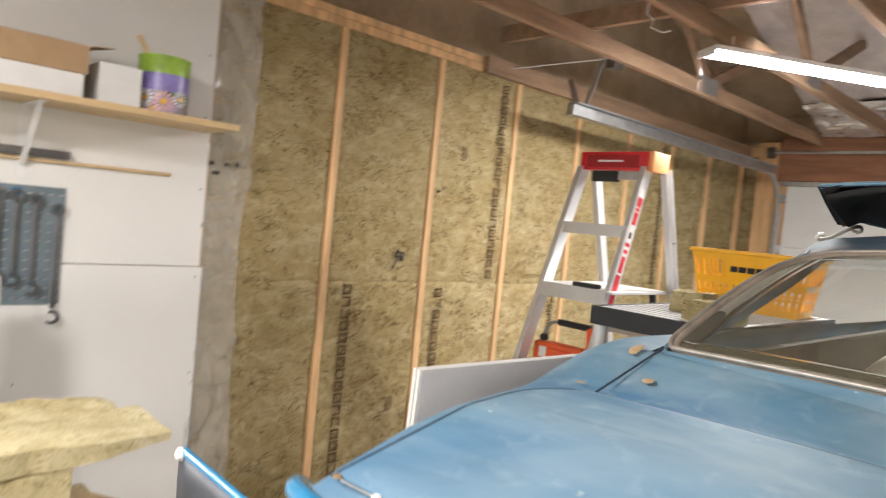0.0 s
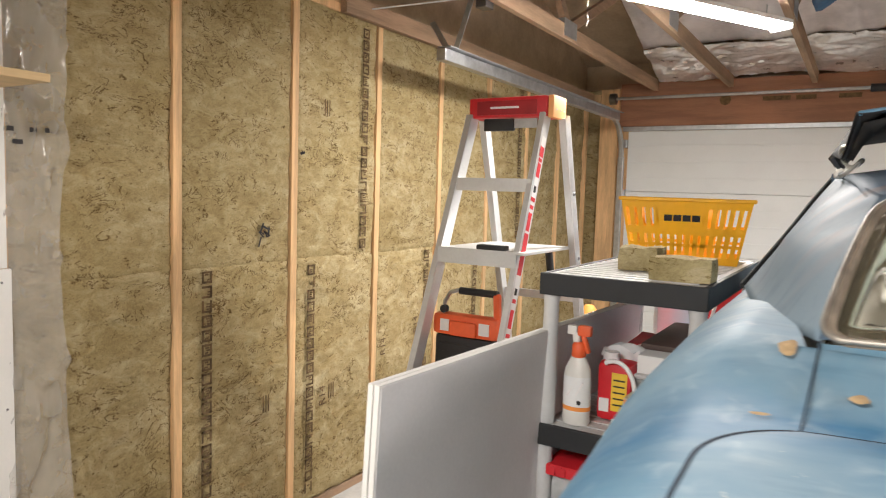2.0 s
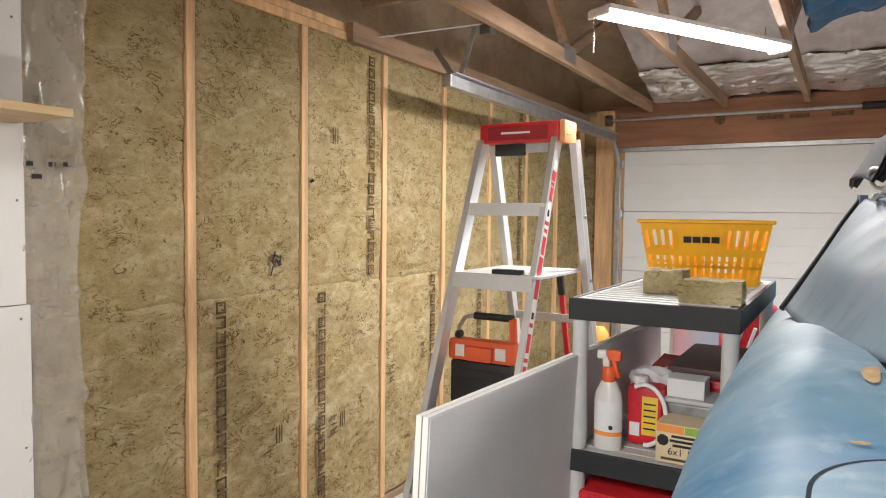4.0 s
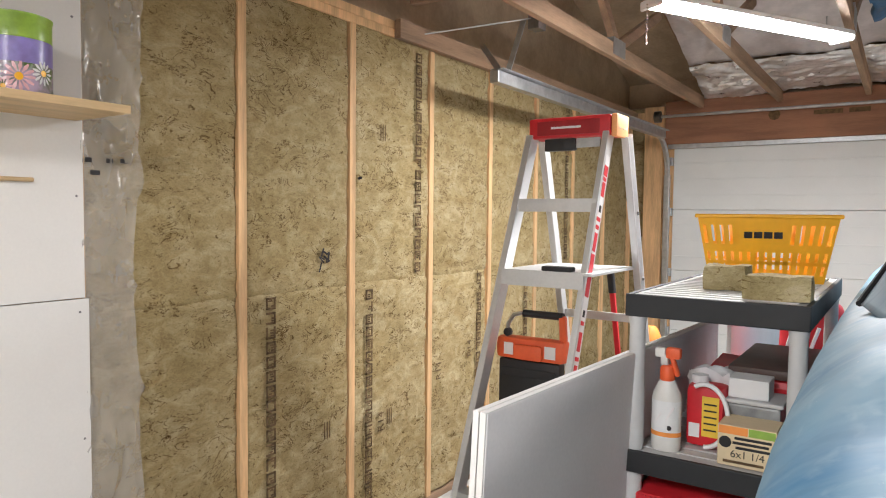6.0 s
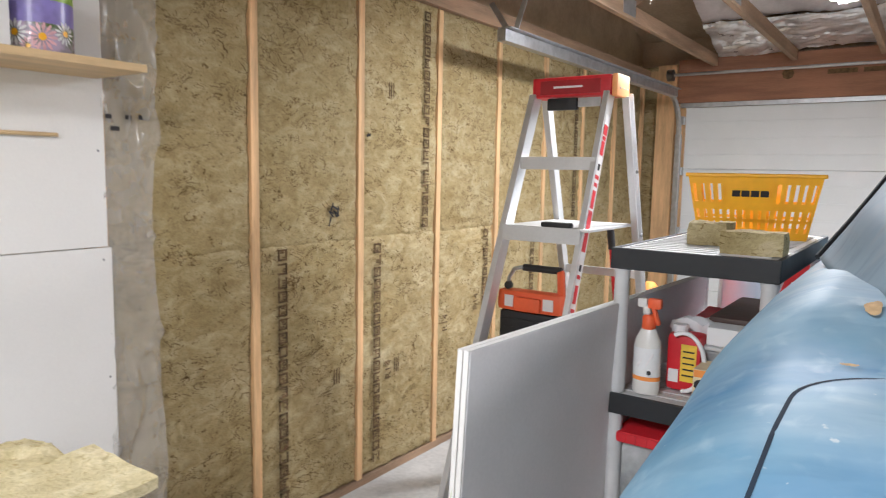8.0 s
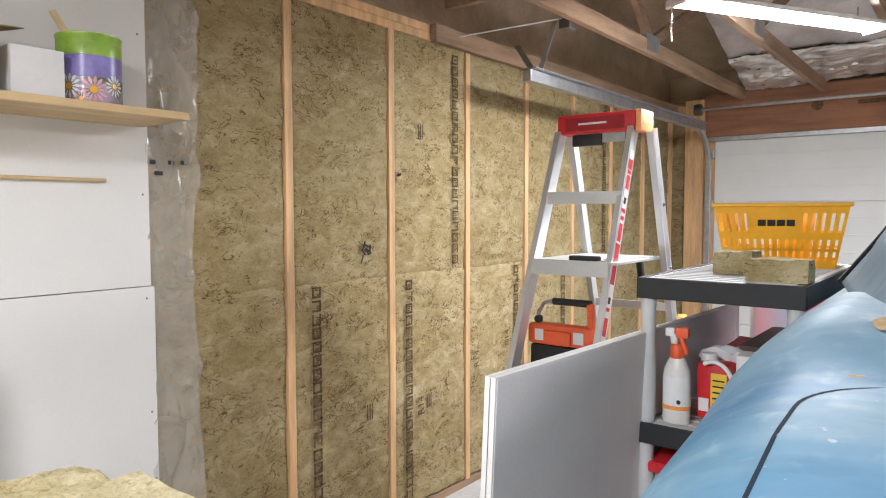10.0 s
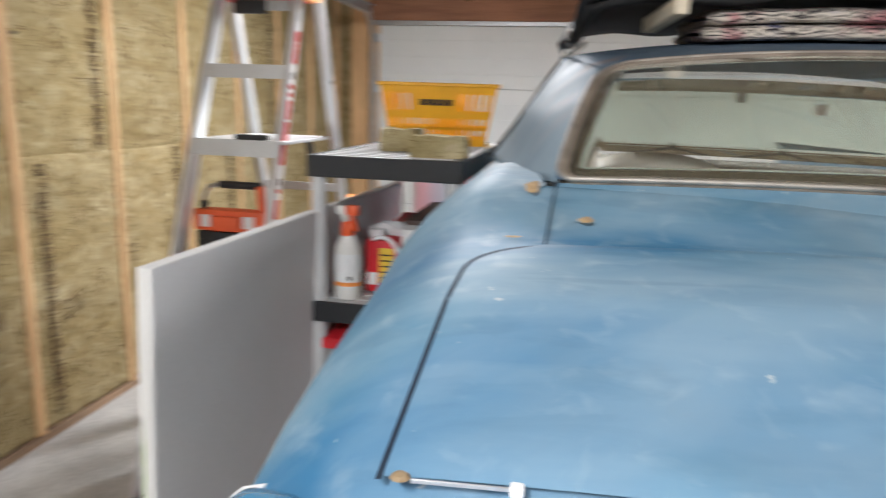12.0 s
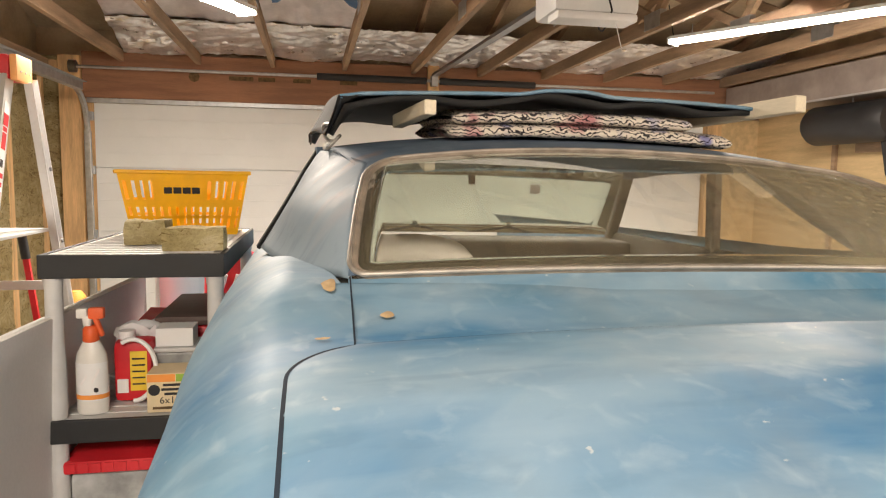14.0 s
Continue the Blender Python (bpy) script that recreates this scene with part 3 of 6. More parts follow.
bm = B()
sheet(bm, lambda u, v: (0.007 + 0.042 * abs(noise.noise((u * 2.0 + v * 2, v * 9, 3))) * (0.35 + u) + 0.014 * abs(noise.noise((u * 4 - v * 6, v * 19, 8))) * smooth_fold(v) + 0.020 * max(0.0, 1 - abs(noise.noise((u * 2.2 + v * 7, v * 5 - u * 3, 4))) * 9) * (0.3 + u),
                        -0.612 + u * (0.183 + 0.012 * math.sin(v * 9) + 0.01 * noise.noise((0, v * 6, 1))), 0.02 + v * 2.38), 18, 130)
part("vapour_barrier", bm, M["poly"], wall_left, "clear crinkled plastic vapour barrier strip", smooth=70)
for y, z, w in ((-0.60, 1.682, 0.02), (-0.535, 1.683, 0.022), (-0.49, 1.685, 0.03), (-0.585, 1.645, 0.03)):
    part("film_print", box(B(), 0.0225, 0.0235, y, y + w, z, z + 0.014), M["dark_ink"], wall_left, "small black print mark")

# ---- ceiling: trusses, roof deck, foil ----
for k in range(10):
    x = 0.573 + 0.605 * k
    tr = thing("roof_truss", (x, 0, TOP), "rough wooden roof truss resting on the wall plates", "truss", "roof trusses")
    part("bottom_chord", box(B(), x - 0.019, x + 0.019, Y0, Y1 + 0.3, TOP, TOP + 0.089, 0.003), M["beam"], tr)
    for y in (Y1 + 0.42, Y0 - 0.42):
        part("top_chord", bar(B(), (x, y, TOP + 0.11), (x, 0.1, TOP + 1.52), 0.038, 0.089), M["beam"], tr)
    for a, b, h in ((2.35, 3.15, 0.47), (2.3, 1.35, 1.02), (0.1, 1.3, 1.02), (0.1, -1.2, 1.02), (-2.2, -1.25, 1.02)):
        part("web", bar(B(), (x, a, TOP + 0.09), (x, b, TOP + h), 0.038, 0.06), M["beam"], tr)
    part("gusset_plate", box(B(), x - 0.0215, x + 0.0215, 2.22, 2.42, TOP + 0.02, TOP + 0.12), M["zinc"], tr)
bm = B()
sheet(bm, lambda u, v: (-0.3 + u * 7.2, Y1 + 0.45 - v * 4.3, TOP + 0.175 + v * 1.40), 1, 1)
sheet(bm, lambda u, v: (-0.3 + u * 7.2, Y0 - 0.45 + v * 4.6, TOP + 0.175 + v * 1.40), 1, 1)
ceiling = tagged(link("ceiling", bm, M["sheath"], thick=0.02, offset=1.0), "brown underside of the wooden roof deck", "ceiling", kind="structure")
part("blocking", box(B(), 0.0, 6.4, 1.02, 1.058, TOP + 0.091, TOP + 0.18, 0.002), M["beam"], ceiling)
part("blocking", box(B(), 0.0, 6.4, -0.62, -0.582, TOP + 0.091, TOP + 0.18, 0.002), M["beam"], ceiling)


def foil(name, x0, x1, fn, seed, label, material, lump, crease):
    """A sheet over fn(v, x), drawn into soft sags and sharp creases."""
    bm = B()
    nu = int((x1 - x0) / 0.022)

    def f(u, v):
        x = x0 + (x1 - x0) * u
        y, z = fn(v, x)
        q = Vector((x * 5, v * 5, seed))
        bent = q + Vector(noise.noise_vector(q * 0.9)) * 1.2
        d = lump * noise.noise(q * 0.6) + crease * abs(noise.noise(bent * 1.6)) + crease * 0.40 * abs(noise.noise(bent * 3.9))
        return (x, y + d * 0.6, z + d)
    sheet(bm, f, nu, 40)
    return tagged(link(name, bm, material, smooth=40), label, "insulation")


foil("foil_blanket", 0.60, 6.3, lambda v, x: (4.385 - 0.55 * v, 2.545 + 0.012 * math.sin(x * 5.2) * (1 - v) + 0.16 * v), 2.0, "crinkled silver foil insulation drooping behind the header", M["foil"], 0.018, 0.026)
foil("foil_blanket", 0.60, 2.45, lambda v, x: (3.85 - 1.95 * v, 2.715 + 0.655 * v), 5.0, "dull foil sheet stapled under the roof deck", M["foil_film"], 0.03, 0.022)


tarp = B()
sheet(tarp, lambda u, v: (1.86 + 0.55 * u + 0.03 * noise.noise((u * 4, v * 4, 1)), 2.0 + 0.7 * v, 2.575 + 0.09 * math.sin(math.pi * u) + 0.05 * noise.noise((u * 5, v * 5, 7)) + 0.05), 16, 16)
tagged(link("folded_tarp", tarp, M["tarp"], smooth=60, thick=0.03), "blue tarpaulin folded on top of the truss chords", "tarp")


# ---- lamps ----
def tube_lamp(a, b):
    """A shop lamp: a shallow milky diffuser under a white steel tray, hooked to the trusses."""
    t = thing("tube_lamp", ((a[0] + b[0]) / 2, (a[1] + b[1]) / 2, a[2]), "white linear tube lamp hung diagonally under the trusses, switched on", "lamp", "tube lamps")
    a, b = Vector(a), Vector(b)
    d = (b - a).normalized()
    side = Vector((d.y, -d.x, 0))

    def diffuser(u, v):
        ang = math.pi * v
        return a.lerp(b, u) + side * 0.060 * math.cos(ang) - Vector((0, 0, 0.013 * math.sin(ang)))
    part("diffuser", sheet(B(), diffuser, 1, 10), M["glow"], t, "glowing white diffuser", smooth=60)
    up = Vector((0, 0, 0.014))
    part("housing", bar(B(), a + up, b + up, 0.126, 0.024, side=side, bevel=0.004), M["opener"], t)
    for p in (a, b):
        part("end_cap", bar(B(), p - d * 0.012, p + d * 0.004, 0.128, 0.040, side=side, bevel=0.006), M["opener"], t)
        q = p + d * (0.12 if p == a else -0.12)
        part("hook", rod(B(), q + up, q + Vector((0, 0, 0.09)), 0.003, seg=6), M["zinc"], t)
    return t


lamp = tube_lamp((1.165, 1.11, 2.40), (1.765, 2.13, 2.40))
bm = B()
for k in range(14):
    lathe(bm, [(0.0015, 0), (0.004, 0.003), (0.0015, 0.006)], centre=(1.15, 1.09, 2.39 - 0.012 * k), seg=6)
part("pull_chain", bm, M["chrome"], lamp, "beaded pull chain")
tube_lamp((4.29, 2.24, 2.40), (4.95, 1.20, 2.40))
# two unseen lamps behind the camera, added to light the near surfaces
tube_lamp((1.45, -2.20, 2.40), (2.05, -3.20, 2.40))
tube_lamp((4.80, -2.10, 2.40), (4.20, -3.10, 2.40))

# ---- car ----
XC = 2.70
car = thing("car", (XC, 0.8, 0), "faded blue two-door classic coupe raised on stands, paint sanded and patchy", "car")


def lerp(y, *rows):
    return float(np.interp(y, [r[0] for r in rows], [r[1] for r in rows]))


def smooth_step(t):
    t = min(1.0, max(0.0, t))
    return t * t * (3 - 2 * t)


def deck_z(h, y):
    """Height of the rear deck and quarter tops, h metres out from the centre line."""
    zc = lerp(y, (-1.44, 1.275), (-1.36, 1.302), (-1.17, 1.352), (-0.972, 1.368), (-0.84, 1.418), (-0.6, 1.43), (0, 1.43), (3.2, 1.40))
    zs = lerp(y, (-1.44, 1.185), (-1.25, 1.205), (-1.1, 1.235), (-0.85, 1.283), (-0.5, 1.312), (0, 1.325), (1.5, 1.31), (3.1, 1.24))
    a = min(h, 0.645)
    z = zc - 0.022 * (a / 0.645) ** 2
    if y > -0.9:
        z = min(z, lerp(y, (-0.9, 1.40), (-0.05, 1.385), (3.2, 1.345)))
    if h > 0.645:
        t = min(1.0, (h - 0.645) / 0.125)
        z = z + (zs - z) * (0.35 * t + 0.65 * t ** 2.2)
    return z


def inner_edge(y):
    return lerp(y, (-0.86, 0.0), (-0.855, 0.575), (-0.05, 0.695), (3.2, 0.70)) if y > -0.858 else 0.0


def tail_y(h, y):
    """The quarter ends sweep forward towards the corners."""
    return y if y > -1.2 else -1.2 + (y + 1.2) * (1 - 0.5 * smooth_step((h - 0.60) / 0.16))


def side_h(z, y):
    """Half width of the flank at a height."""
    nose = lerp(y, (-1.44, 0.985), (-1.3, 1.0), (2.6, 1.0), (3.1, 0.95))
    return nose * lerp(z, (0.55, 0.73), (0.75, 0.775), (1.0, 0.783), (1.2, 0.773), (1.33, 0.766))


def body_half(sgn):
    ys = [-1.405, -1.40, -1.385, -1.36, -1.3, -1.22, -1.15, -1.08, -1.02, -0.97, -0.92, -0.875, -0.855, -0.8, -0.7, -0.6, -0.5, -0.4, -0.3, -0.2, -0.1, 0.0, 0.3, 0.7, 1.1, 1.5, 1.9, 2.3, 2.7, 2.95, 3.1]
    bm = B()
    rows = []
    for y in ys:
        h0 = inner_edge(y) if y > -0.858 else 0.0
        row = []
        hs = [h0 + (0.645 - h0) * k / 6 for k in range(6)] if h0 < 0.6 else [h0 + 0.002 * k for k in range(6)]
        hs += [max(hs[-1] + 0.004, q) for q in (0.645, 0.66, 0.675, 0.69, 0.71, 0.73, 0.748)]
        hs = [q * (0.992 if y < -1.402 else 1) for q in hs]
        for q in hs:
            row.append((sgn * q, y, deck_z(q, y)))
        zt = deck_z(0.748, y)
        for t, dz in ((0.760, 0.018), (0.768, 0.04), (0, 0.08), (0, 0.16), (0, 0.27), (0, 0.40), (0, 0.52), (0, 0.62)):
            z = zt - dz
            row.append((sgn * (t if t else side_h(z, y)), y, z))
        rows.append([bm.verts.new((XC + a, tail_y(abs(a), b), c)) for a, b, c in row])
    for r, q in zip(rows, rows[1:]):
        for i in range(len(r) - 1):
            bm.faces.new((r[i], q[i], q[i + 1], r[i + 1]))
    return bm


for sgn, nm in ((-1, "near"), (1, "far")):
    part("quarter_panel", body_half(sgn), M["paint"], car, "sanded blue body side with milky patches", smooth=50)


# boot lid with its shut line
def lid_outline(grow, n=10):
    hw, y0, y1, r = 0.634 + grow, -1.362 - grow, -1.010 + 0.3 * grow, 0.085
    pts = [(-hw, y0), (-hw, y1 - r)]
    for k in range(1, n + 1):
        a = math.pi / 2 * k / n
        pts.append((-hw + r - r * math.cos(a), y1 - r + r * math.sin(a)))
    pts += [(-x, y) for x, y in reversed(pts)]
    fine = []
    for (a, b), (c, e) in zip(pts, pts[1:]):
        n = max(1, int(math.hypot(c - a, e - b) / 0.02))
        fine += [(a + (c - a) * k / n, b + (e - b) * k / n) for k in range(n)]
    return fine + [pts[-1]]


lid = B()
ny, nx = 26, 40


def lid_point(u, v):
    y = -1.362 + 0.352 * v
    hw, r = 0.634, 0.085
    over = max(0.0, y - (-1.010 - r))
    hw -= r - math.sqrt(max(0.0, r * r - over * over))
    x = -hw + 2 * hw * u
    edge = min(1.0, min(u, 1 - u) * 60, (1 - v) * 26, v * 26 + 0.2)
    return (XC + x, y, deck_z(abs(x), y) + 0.004 + 0.005 * edge)


sheet(lid, lid_point, nx, ny)
boot = part("boot_lid", lid, M["paint"], car, "sanded blue boot lid, wiped in horizontal streaks", smooth=60)
gap = B()
o = lid_outline(0.003)
i_ = [(x * (1 - 0.0038 / max(0.2, abs(x)) * min(1, abs(x) / 0.6)), y - 0.0022 * min(1, max(0, (y + 1.095) / 0.085))) for x, y in o]
rib = [[gap.verts.new((XC + x, y, deck_z(abs(x), y) + 0.0045)) for x, y in ring] for ring in (o, i_)]
for k in range(min(len(o), len(i_)) - 1):
    gap.faces.new((rib[0][k], rib[0][k + 1], rib[1][k + 1], rib[1][k]))
part("shut_line", gap, M["gap_blue"], car, "dark shut line round the boot lid")
part("panel_seam", bar(B(), (XC - 0.566, -1.004, deck_z(0.566, -1.004) + 0.002), (XC - 0.563, -0.845, deck_z(0.563, -0.85) + 0.003), 0.002, 0.002, side=(1, 0, 0)), M["gap_blue"], car)

# tail: a rolled, polished rim looped round a dark sheet, its colour standing in for the empty lamp recess's shade
def rim_point(t):
    """Half of the loop, from the lower middle (0) round the corner to the upper middle (1): out from the centre, y, z."""
    h = lerp(t, (0, 0.0), (0.36, 0.69), (0.42, 0.735), (0.47, 0.752), (0.54, 0.757), (0.59, 0.752), (0.63, 0.738), (0.67, 0.715), (0.71, 0.685), (0.76, 0.64), (1, 0.0))
    y = lerp(t, (0, -1.42), (0.36, -1.375), (0.42, -1.35), (0.47, -1.325), (0.54, -1.310), (0.59, -1.312), (0.63, -1.324), (0.67, -1.348), (0.71, -1.376), (0.76, -1.398), (1, -1.438))
    z = lerp(t, (0, 1.085), (0.36, 1.082), (0.42, 1.09), (0.47, 1.115), (0.54, 1.17), (0.59, 1.203), (0.63, 1.224), (0.67, 1.242), (0.71, 1.256), (0.76, 1.266), (1, 1.280))
    return h, y, z


half = [rim_point(k / 60) for k in range(61)]
half = [tuple(sum(c) / 5 for c in zip(*(half[min(60, max(0, k + j))] for j in range(-2, 3)))) for k in range(61)]
half[0], half[-1] = rim_point(0), rim_point(1)
loop = [(XC - h, y, z) for h, y, z in half] + [(XC + h, y, z) for h, y, z in reversed(half[1:-1])]
part("tail_rim", tube(B(), loop, 0.0125, 10, closed=True), M["gloss_blue"], car, "bright blue polished tail rim", smooth=60)


def recess_point(u, v):
    h, y, z = rim_point(1 - 0.44 * abs(2 * u - 1))
    low = rim_point(0.36 * abs(2 * u - 1))
    return (XC + h * (1 if u > 0.5 else -1), y + (low[1] - y) * v + 0.006, z + (1.09 - z) * v)


part("tail_recess", sheet(B(), recess_point, 48, 6), M["lamp_hole"], car, "dark sheet for the shade in the empty tail lamp recess", smooth=60)
for sgn in (-1, 1):
    # lamp bezel end standing proud of the recess
    bm = B()
    sheet(bm, lambda u, v: (XC + sgn * (0.672 - 0.10 * u + 0.012 * v * (1 - u) - 0.02 * u * v), -1.510 + 0.030 * u + 0.045 * v * v, 1.318 - 0.030 * u - (0.215 - 0.03 * u) * v), 8, 8)
    bezel = part("lamp_bezel", bm, M["lamp_hole"], car, "dark grey tail lamp bezel end", smooth=40, thick=0.010)
    part("bezel_edge", tube(B(), [(XC + sgn * (0.672 - 0.10 * k / 8), -1.506 + 0.030 * k / 8, 1.321 - 0.030 * k / 8) for k in range(9)], 0.0042, 8), M["gloss_blue"], bezel, "bright blue bezel edge", smooth=60)
    part("bezel_tip", moved(lathe(B(), [(0.0, -0.006), (0.005, -0.004), (0.006, 0.0), (0.004, 0.004), (0.0, 0.005)], seg=10), Matrix.Translation((XC + sgn * 0.672, -1.508, 1.319))), M["paper"], bezel, "bare pale bezel tip", smooth=60)
    part("bezel_stay", bar(B(), (XC + sgn * 0.64, -1.47, 1.115), (XC + sgn * 0.62, -1.37, 1.085), 0.05, 0.012), M["lamp_hole"], bezel)
    part("edge_chip", bar(B(), (XC + sgn * 0.758, -1.296, 1.212), (XC + sgn * 0.735, -1.306, 1.224), 0.012, 0.004, side=(0, 1, 0)), M["paper"], car, "pale bare chip on the quarter corner")
part("filler_spot", moved(lathe(B(), [(0.006, 0), (0.004, 0.002), (0.0, 0.003)], seg=9), Matrix.Translation((2.078, -1.366, deck_z(0.622, -1.366) + 0.008))), M["primer"], car, "tan filler fleck at the boot corner")
bm = B()
for k in range(6):
    a, b = -0.616 + 0.056 * k / 6, -0.616 + 0.056 * (k + 1) / 6
    bar(bm, (XC + a, -1.3655, deck_z(abs(a), -1.366) + 0.006), (XC + b, -1.3655, deck_z(abs(b), -1.366) + 0.006), 0.0016, 0.002, side=(0, 1, 0))
part("trim_strip", bm, M["alu"], car, "thin pale trim strip along the boot edge")
part("trim_clip", box(B(), 2.139, 2.147, -1.371, -1.363, deck_z(0.557, -1.367) + 0.004, deck_z(0.557, -1.367) + 0.0105, 0.002), M["foam"], car, "white trim clip")


# greenhouse
def pillar_in(v):
    return Vector((0.563 - 0.052 * v ** 1.2, -0.838 + 0.362 * v, 1.399 + 0.158 * v - 0.012 * math.sin(math.pi * v) * -1))


def pillar_out(v):
    return Vector((0.698 - 0.100 * v ** 1.1 - 0.022 * max(0, v - 0.75) * 4 * 0.25, -0.27 + 0.42 * v - 0.10 * v * v, 1.383 + 0.215 * v))


def pillar_point(sgn, u, v):
    a, b = pillar_in(v), pillar_out(v)
    p = a.lerp(b, u)
    grow = smooth_step(v * 2.2)
    bulge = 0.05 * math.sin(math.pi * u) * (1 - 0.45 * v)
    p.x += bulge * (0.25 + 0.6 * grow - 0.3 * v)
    p.z += bulge * 0.30 * v - 0.010 * (1 - grow) * math.sin(math.pi * u)
    p.x += 0.016 * (1 - v) ** 3 * u
    return (XC + sgn * p.x, p.y, p.z)


def roof_z(h, y):
    zc = lerp(y, (-0.48, 1.578), (-0.43, 1.594), (-0.3, 1.622), (-0.15, 1.640), (0.1, 1.652), (0.5, 1.648), (0.75, 1.63), (0.95, 1.60))
    return zc - 0.036 * (h / 0.53) ** 2.4


bm = B()


def roof_point(u, v):
    h = -1 + 2 * u
    y0 = -0.425 - 0.055 * abs(h) ** 2.5
    y = y0 + (0.76 - y0) * v
    w = lerp(y, (-0.5, 0.525), (-0.2, 0.57), (0.1, 0.588), (0.6, 0.585), (0.95, 0.56))
    x = h * w
    return (XC + x, y, roof_z(abs(x), y))


sheet(bm, roof_point, 32, 26)
part("roof", bm, M["slate"], car, "dull grey-blue roof skin", smooth=60, thick=0.006)
for sgn in (-1, 1):
    bm = B()
    sheet(bm, lambda u, v: pillar_point(sgn, u, v), 18, 22)
    part("rear_pillar", bm, M["pillar"], car, "broad blue rear pillar with bare primer patches", smooth=60, thick=0.005)
    bm = tube(B(), [Vector(pillar_point(sgn, 1.0, k / 14)) + Vector((sgn * 0.003, 0.004, 0)) for k in range(15)], 0.006, 6)
    part("window_seal", bm, M["trim_black"], car)
    # roof side rail, drip moulding, front pillar
    bm = B()
    prev = None
    for k in range(16):
        y = 0.02 + 0.74 * k / 15
        w = lerp(y, (-0.5, 0.525), (-0.2, 0.57), (0.1, 0.588), (0.6, 0.585), (0.95, 0.56))
        p = Vector((XC + sgn * (w + 0.004), y, roof_z(w, y) - 0.012))
        if prev:
            bar(bm, prev, p, 0.022, 0.03)
        prev = p
    part("side_rail", bm, M["slate"], car)
    part("front_pillar", bar(B(), (XC + sgn * 0.585, 0.74, 1.575), (XC + sgn * 0.665, 1.04, 1.31), 0.045, 0.04, bevel=0.006), M["cabin"], car)
    part("door_panel", box(B(), min(XC + sgn * 0.66, XC + sgn * 0.69), max(XC + sgn * 0.66, XC + sgn * 0.69), -0.3, 1.09, 0.75, 1.335, 0.012), M["cabin"], car, "dusty dark inner door panel")


def window_point(u, v):
    """The bowed rear screen between the pillars."""
    a = pillar_in(v)
    h = -1 + 2 * u
    k = 1 - abs(h) ** 2.2
    return (XC + h * (a.x + 0.002), a.y - 0.03 * k * (1 - v) + 0.05 * k * v, a.z + 0.016 * k + 0.022 * k * v)


bm = B()
sheet(bm, lambda u, v: window_point(u, v), 24, 12)
pane = part("rear_window", bm, M["glass"], car, "wide dusty rear screen glass", smooth=60, thick=0.004)
pane.visible_shadow = False
bm = B()
CORNERS = ((0, 0, 0.02, 0.09), (1, 0, 0.02, 0.09), (1, 1, 0.055, 0.26), (0, 1, 0.055, 0.26))


def corner_arc(cu, cv, ru, rv, n=8):
    """The rounded corner of the screen as (u, v), in the order of the run round it."""
    pts = [(cu + (1 - 2 * cu) * ru * (1 - math.sin(math.pi / 2 * k / n)), cv + (1 - 2 * cv) * rv * (1 - math.cos(math.pi / 2 * k / n))) for k in range(n + 1)]
    return pts[::-1] if cu == cv else pts


ring = []
for k, c in enumerate(CORNERS):
    arc = corner_arc(*c)
    nxt = corner_arc(*CORNERS[(k + 1) % 4])[0]
    ring += [window_point(*q) for q in arc]
    ring += [window_point(arc[-1][0] + (nxt[0] - arc[-1][0]) * j / 20, arc[-1][1] + (nxt[1] - arc[-1][1]) * j / 20) for j in range(1, 20)]
ring.append(ring[0])
for cu, cv, ru, rv in CORNERS:
    fan = B()
    tip = fan.verts.new(Vector(window_point(cu, cv)) + Vector((0, -0.003, 0.003)))
    rim_ = [fan.verts.new(Vector(window_point(*q)) + Vector((0, -0.003, 0.003))) for q in corner_arc(cu, cv, ru, rv)]
    for p, q in zip(rim_, rim_[1:]):
        fan.faces.new((tip, p, q))
    part("screen_corner", fan, M["slate"], pane, "rounded corner of the screen opening")
bm = B()
sheet(bm, lambda u, v: Vector(window_point(u, 0)).lerp(Vector((window_point(u, 0)[0], -0.915, deck_z(abs(window_point(u, 0)[0] - XC), -0.915) - 0.004)), v) - Vector((0, 0, 0.002 * (1 - v))), 24, 4)
part("screen_cowl", bm, M["paint"], car, "blue panel lip under the rear screen", smooth=60)
bm = B()
up = Vector((0, -0.004, 0.004))
tube(bm, [Vector(p) + up for p in ring[:-1]], 0.0036, 8, closed=True)
part("screen_trim", bm, M["chrome"], pane, "tarnished bright metal screen surround", smooth=60)
c = Vector((XC, -0.65, 1.50))
bm = tube(B(), [Vector(p) + (c - Vector(p)) * 0.011 + up * 0.1 for p in ring[:-1]], 0.0062, 8, closed=True)
part("screen_gasket", bm, M["gasket"], pane, "brown weathered gasket", smooth=60)

bm = B()
sheet(bm, lambda u, v: (XC + (-1 + 2 * u) * (0.645 - 0.075 * v), 1.04 - 0.31 * v + 0.05 * (1 - (2 * u - 1) ** 2), 1.325 + 0.255 * v + 0.02 * (1 - (2 * u - 1) ** 2) * v), 12, 6)
part("window_post", bar(B(), (XC + 0.672, 0.28, 1.33), (XC + 0.604, 0.19, 1.59), 0.03, 0.05, bevel=0.006), M["gasket"], car, "dusty brown side window post")
ws = part("windscreen", bm, M["windscreen"], car, "curved front windscreen", smooth=60, thick=0.004)
ws.visible_shadow = False
for x0, x1 in ((2.33, 2.66), (2.74, 3.06)):
    part("wiper", bar(B(), (x0, 1.10, 1.330), ((x0 + x1) / 2 + 0.02, 1.08, 1.362), 0.012, 0.01), M["trim_black"], car)
    part("wiper", bar(B(), ((x0 + x1) / 2 + 0.02, 1.08, 1.362), (x1, 1.10, 1.332), 0.012, 0.01), M["trim_black"], car)

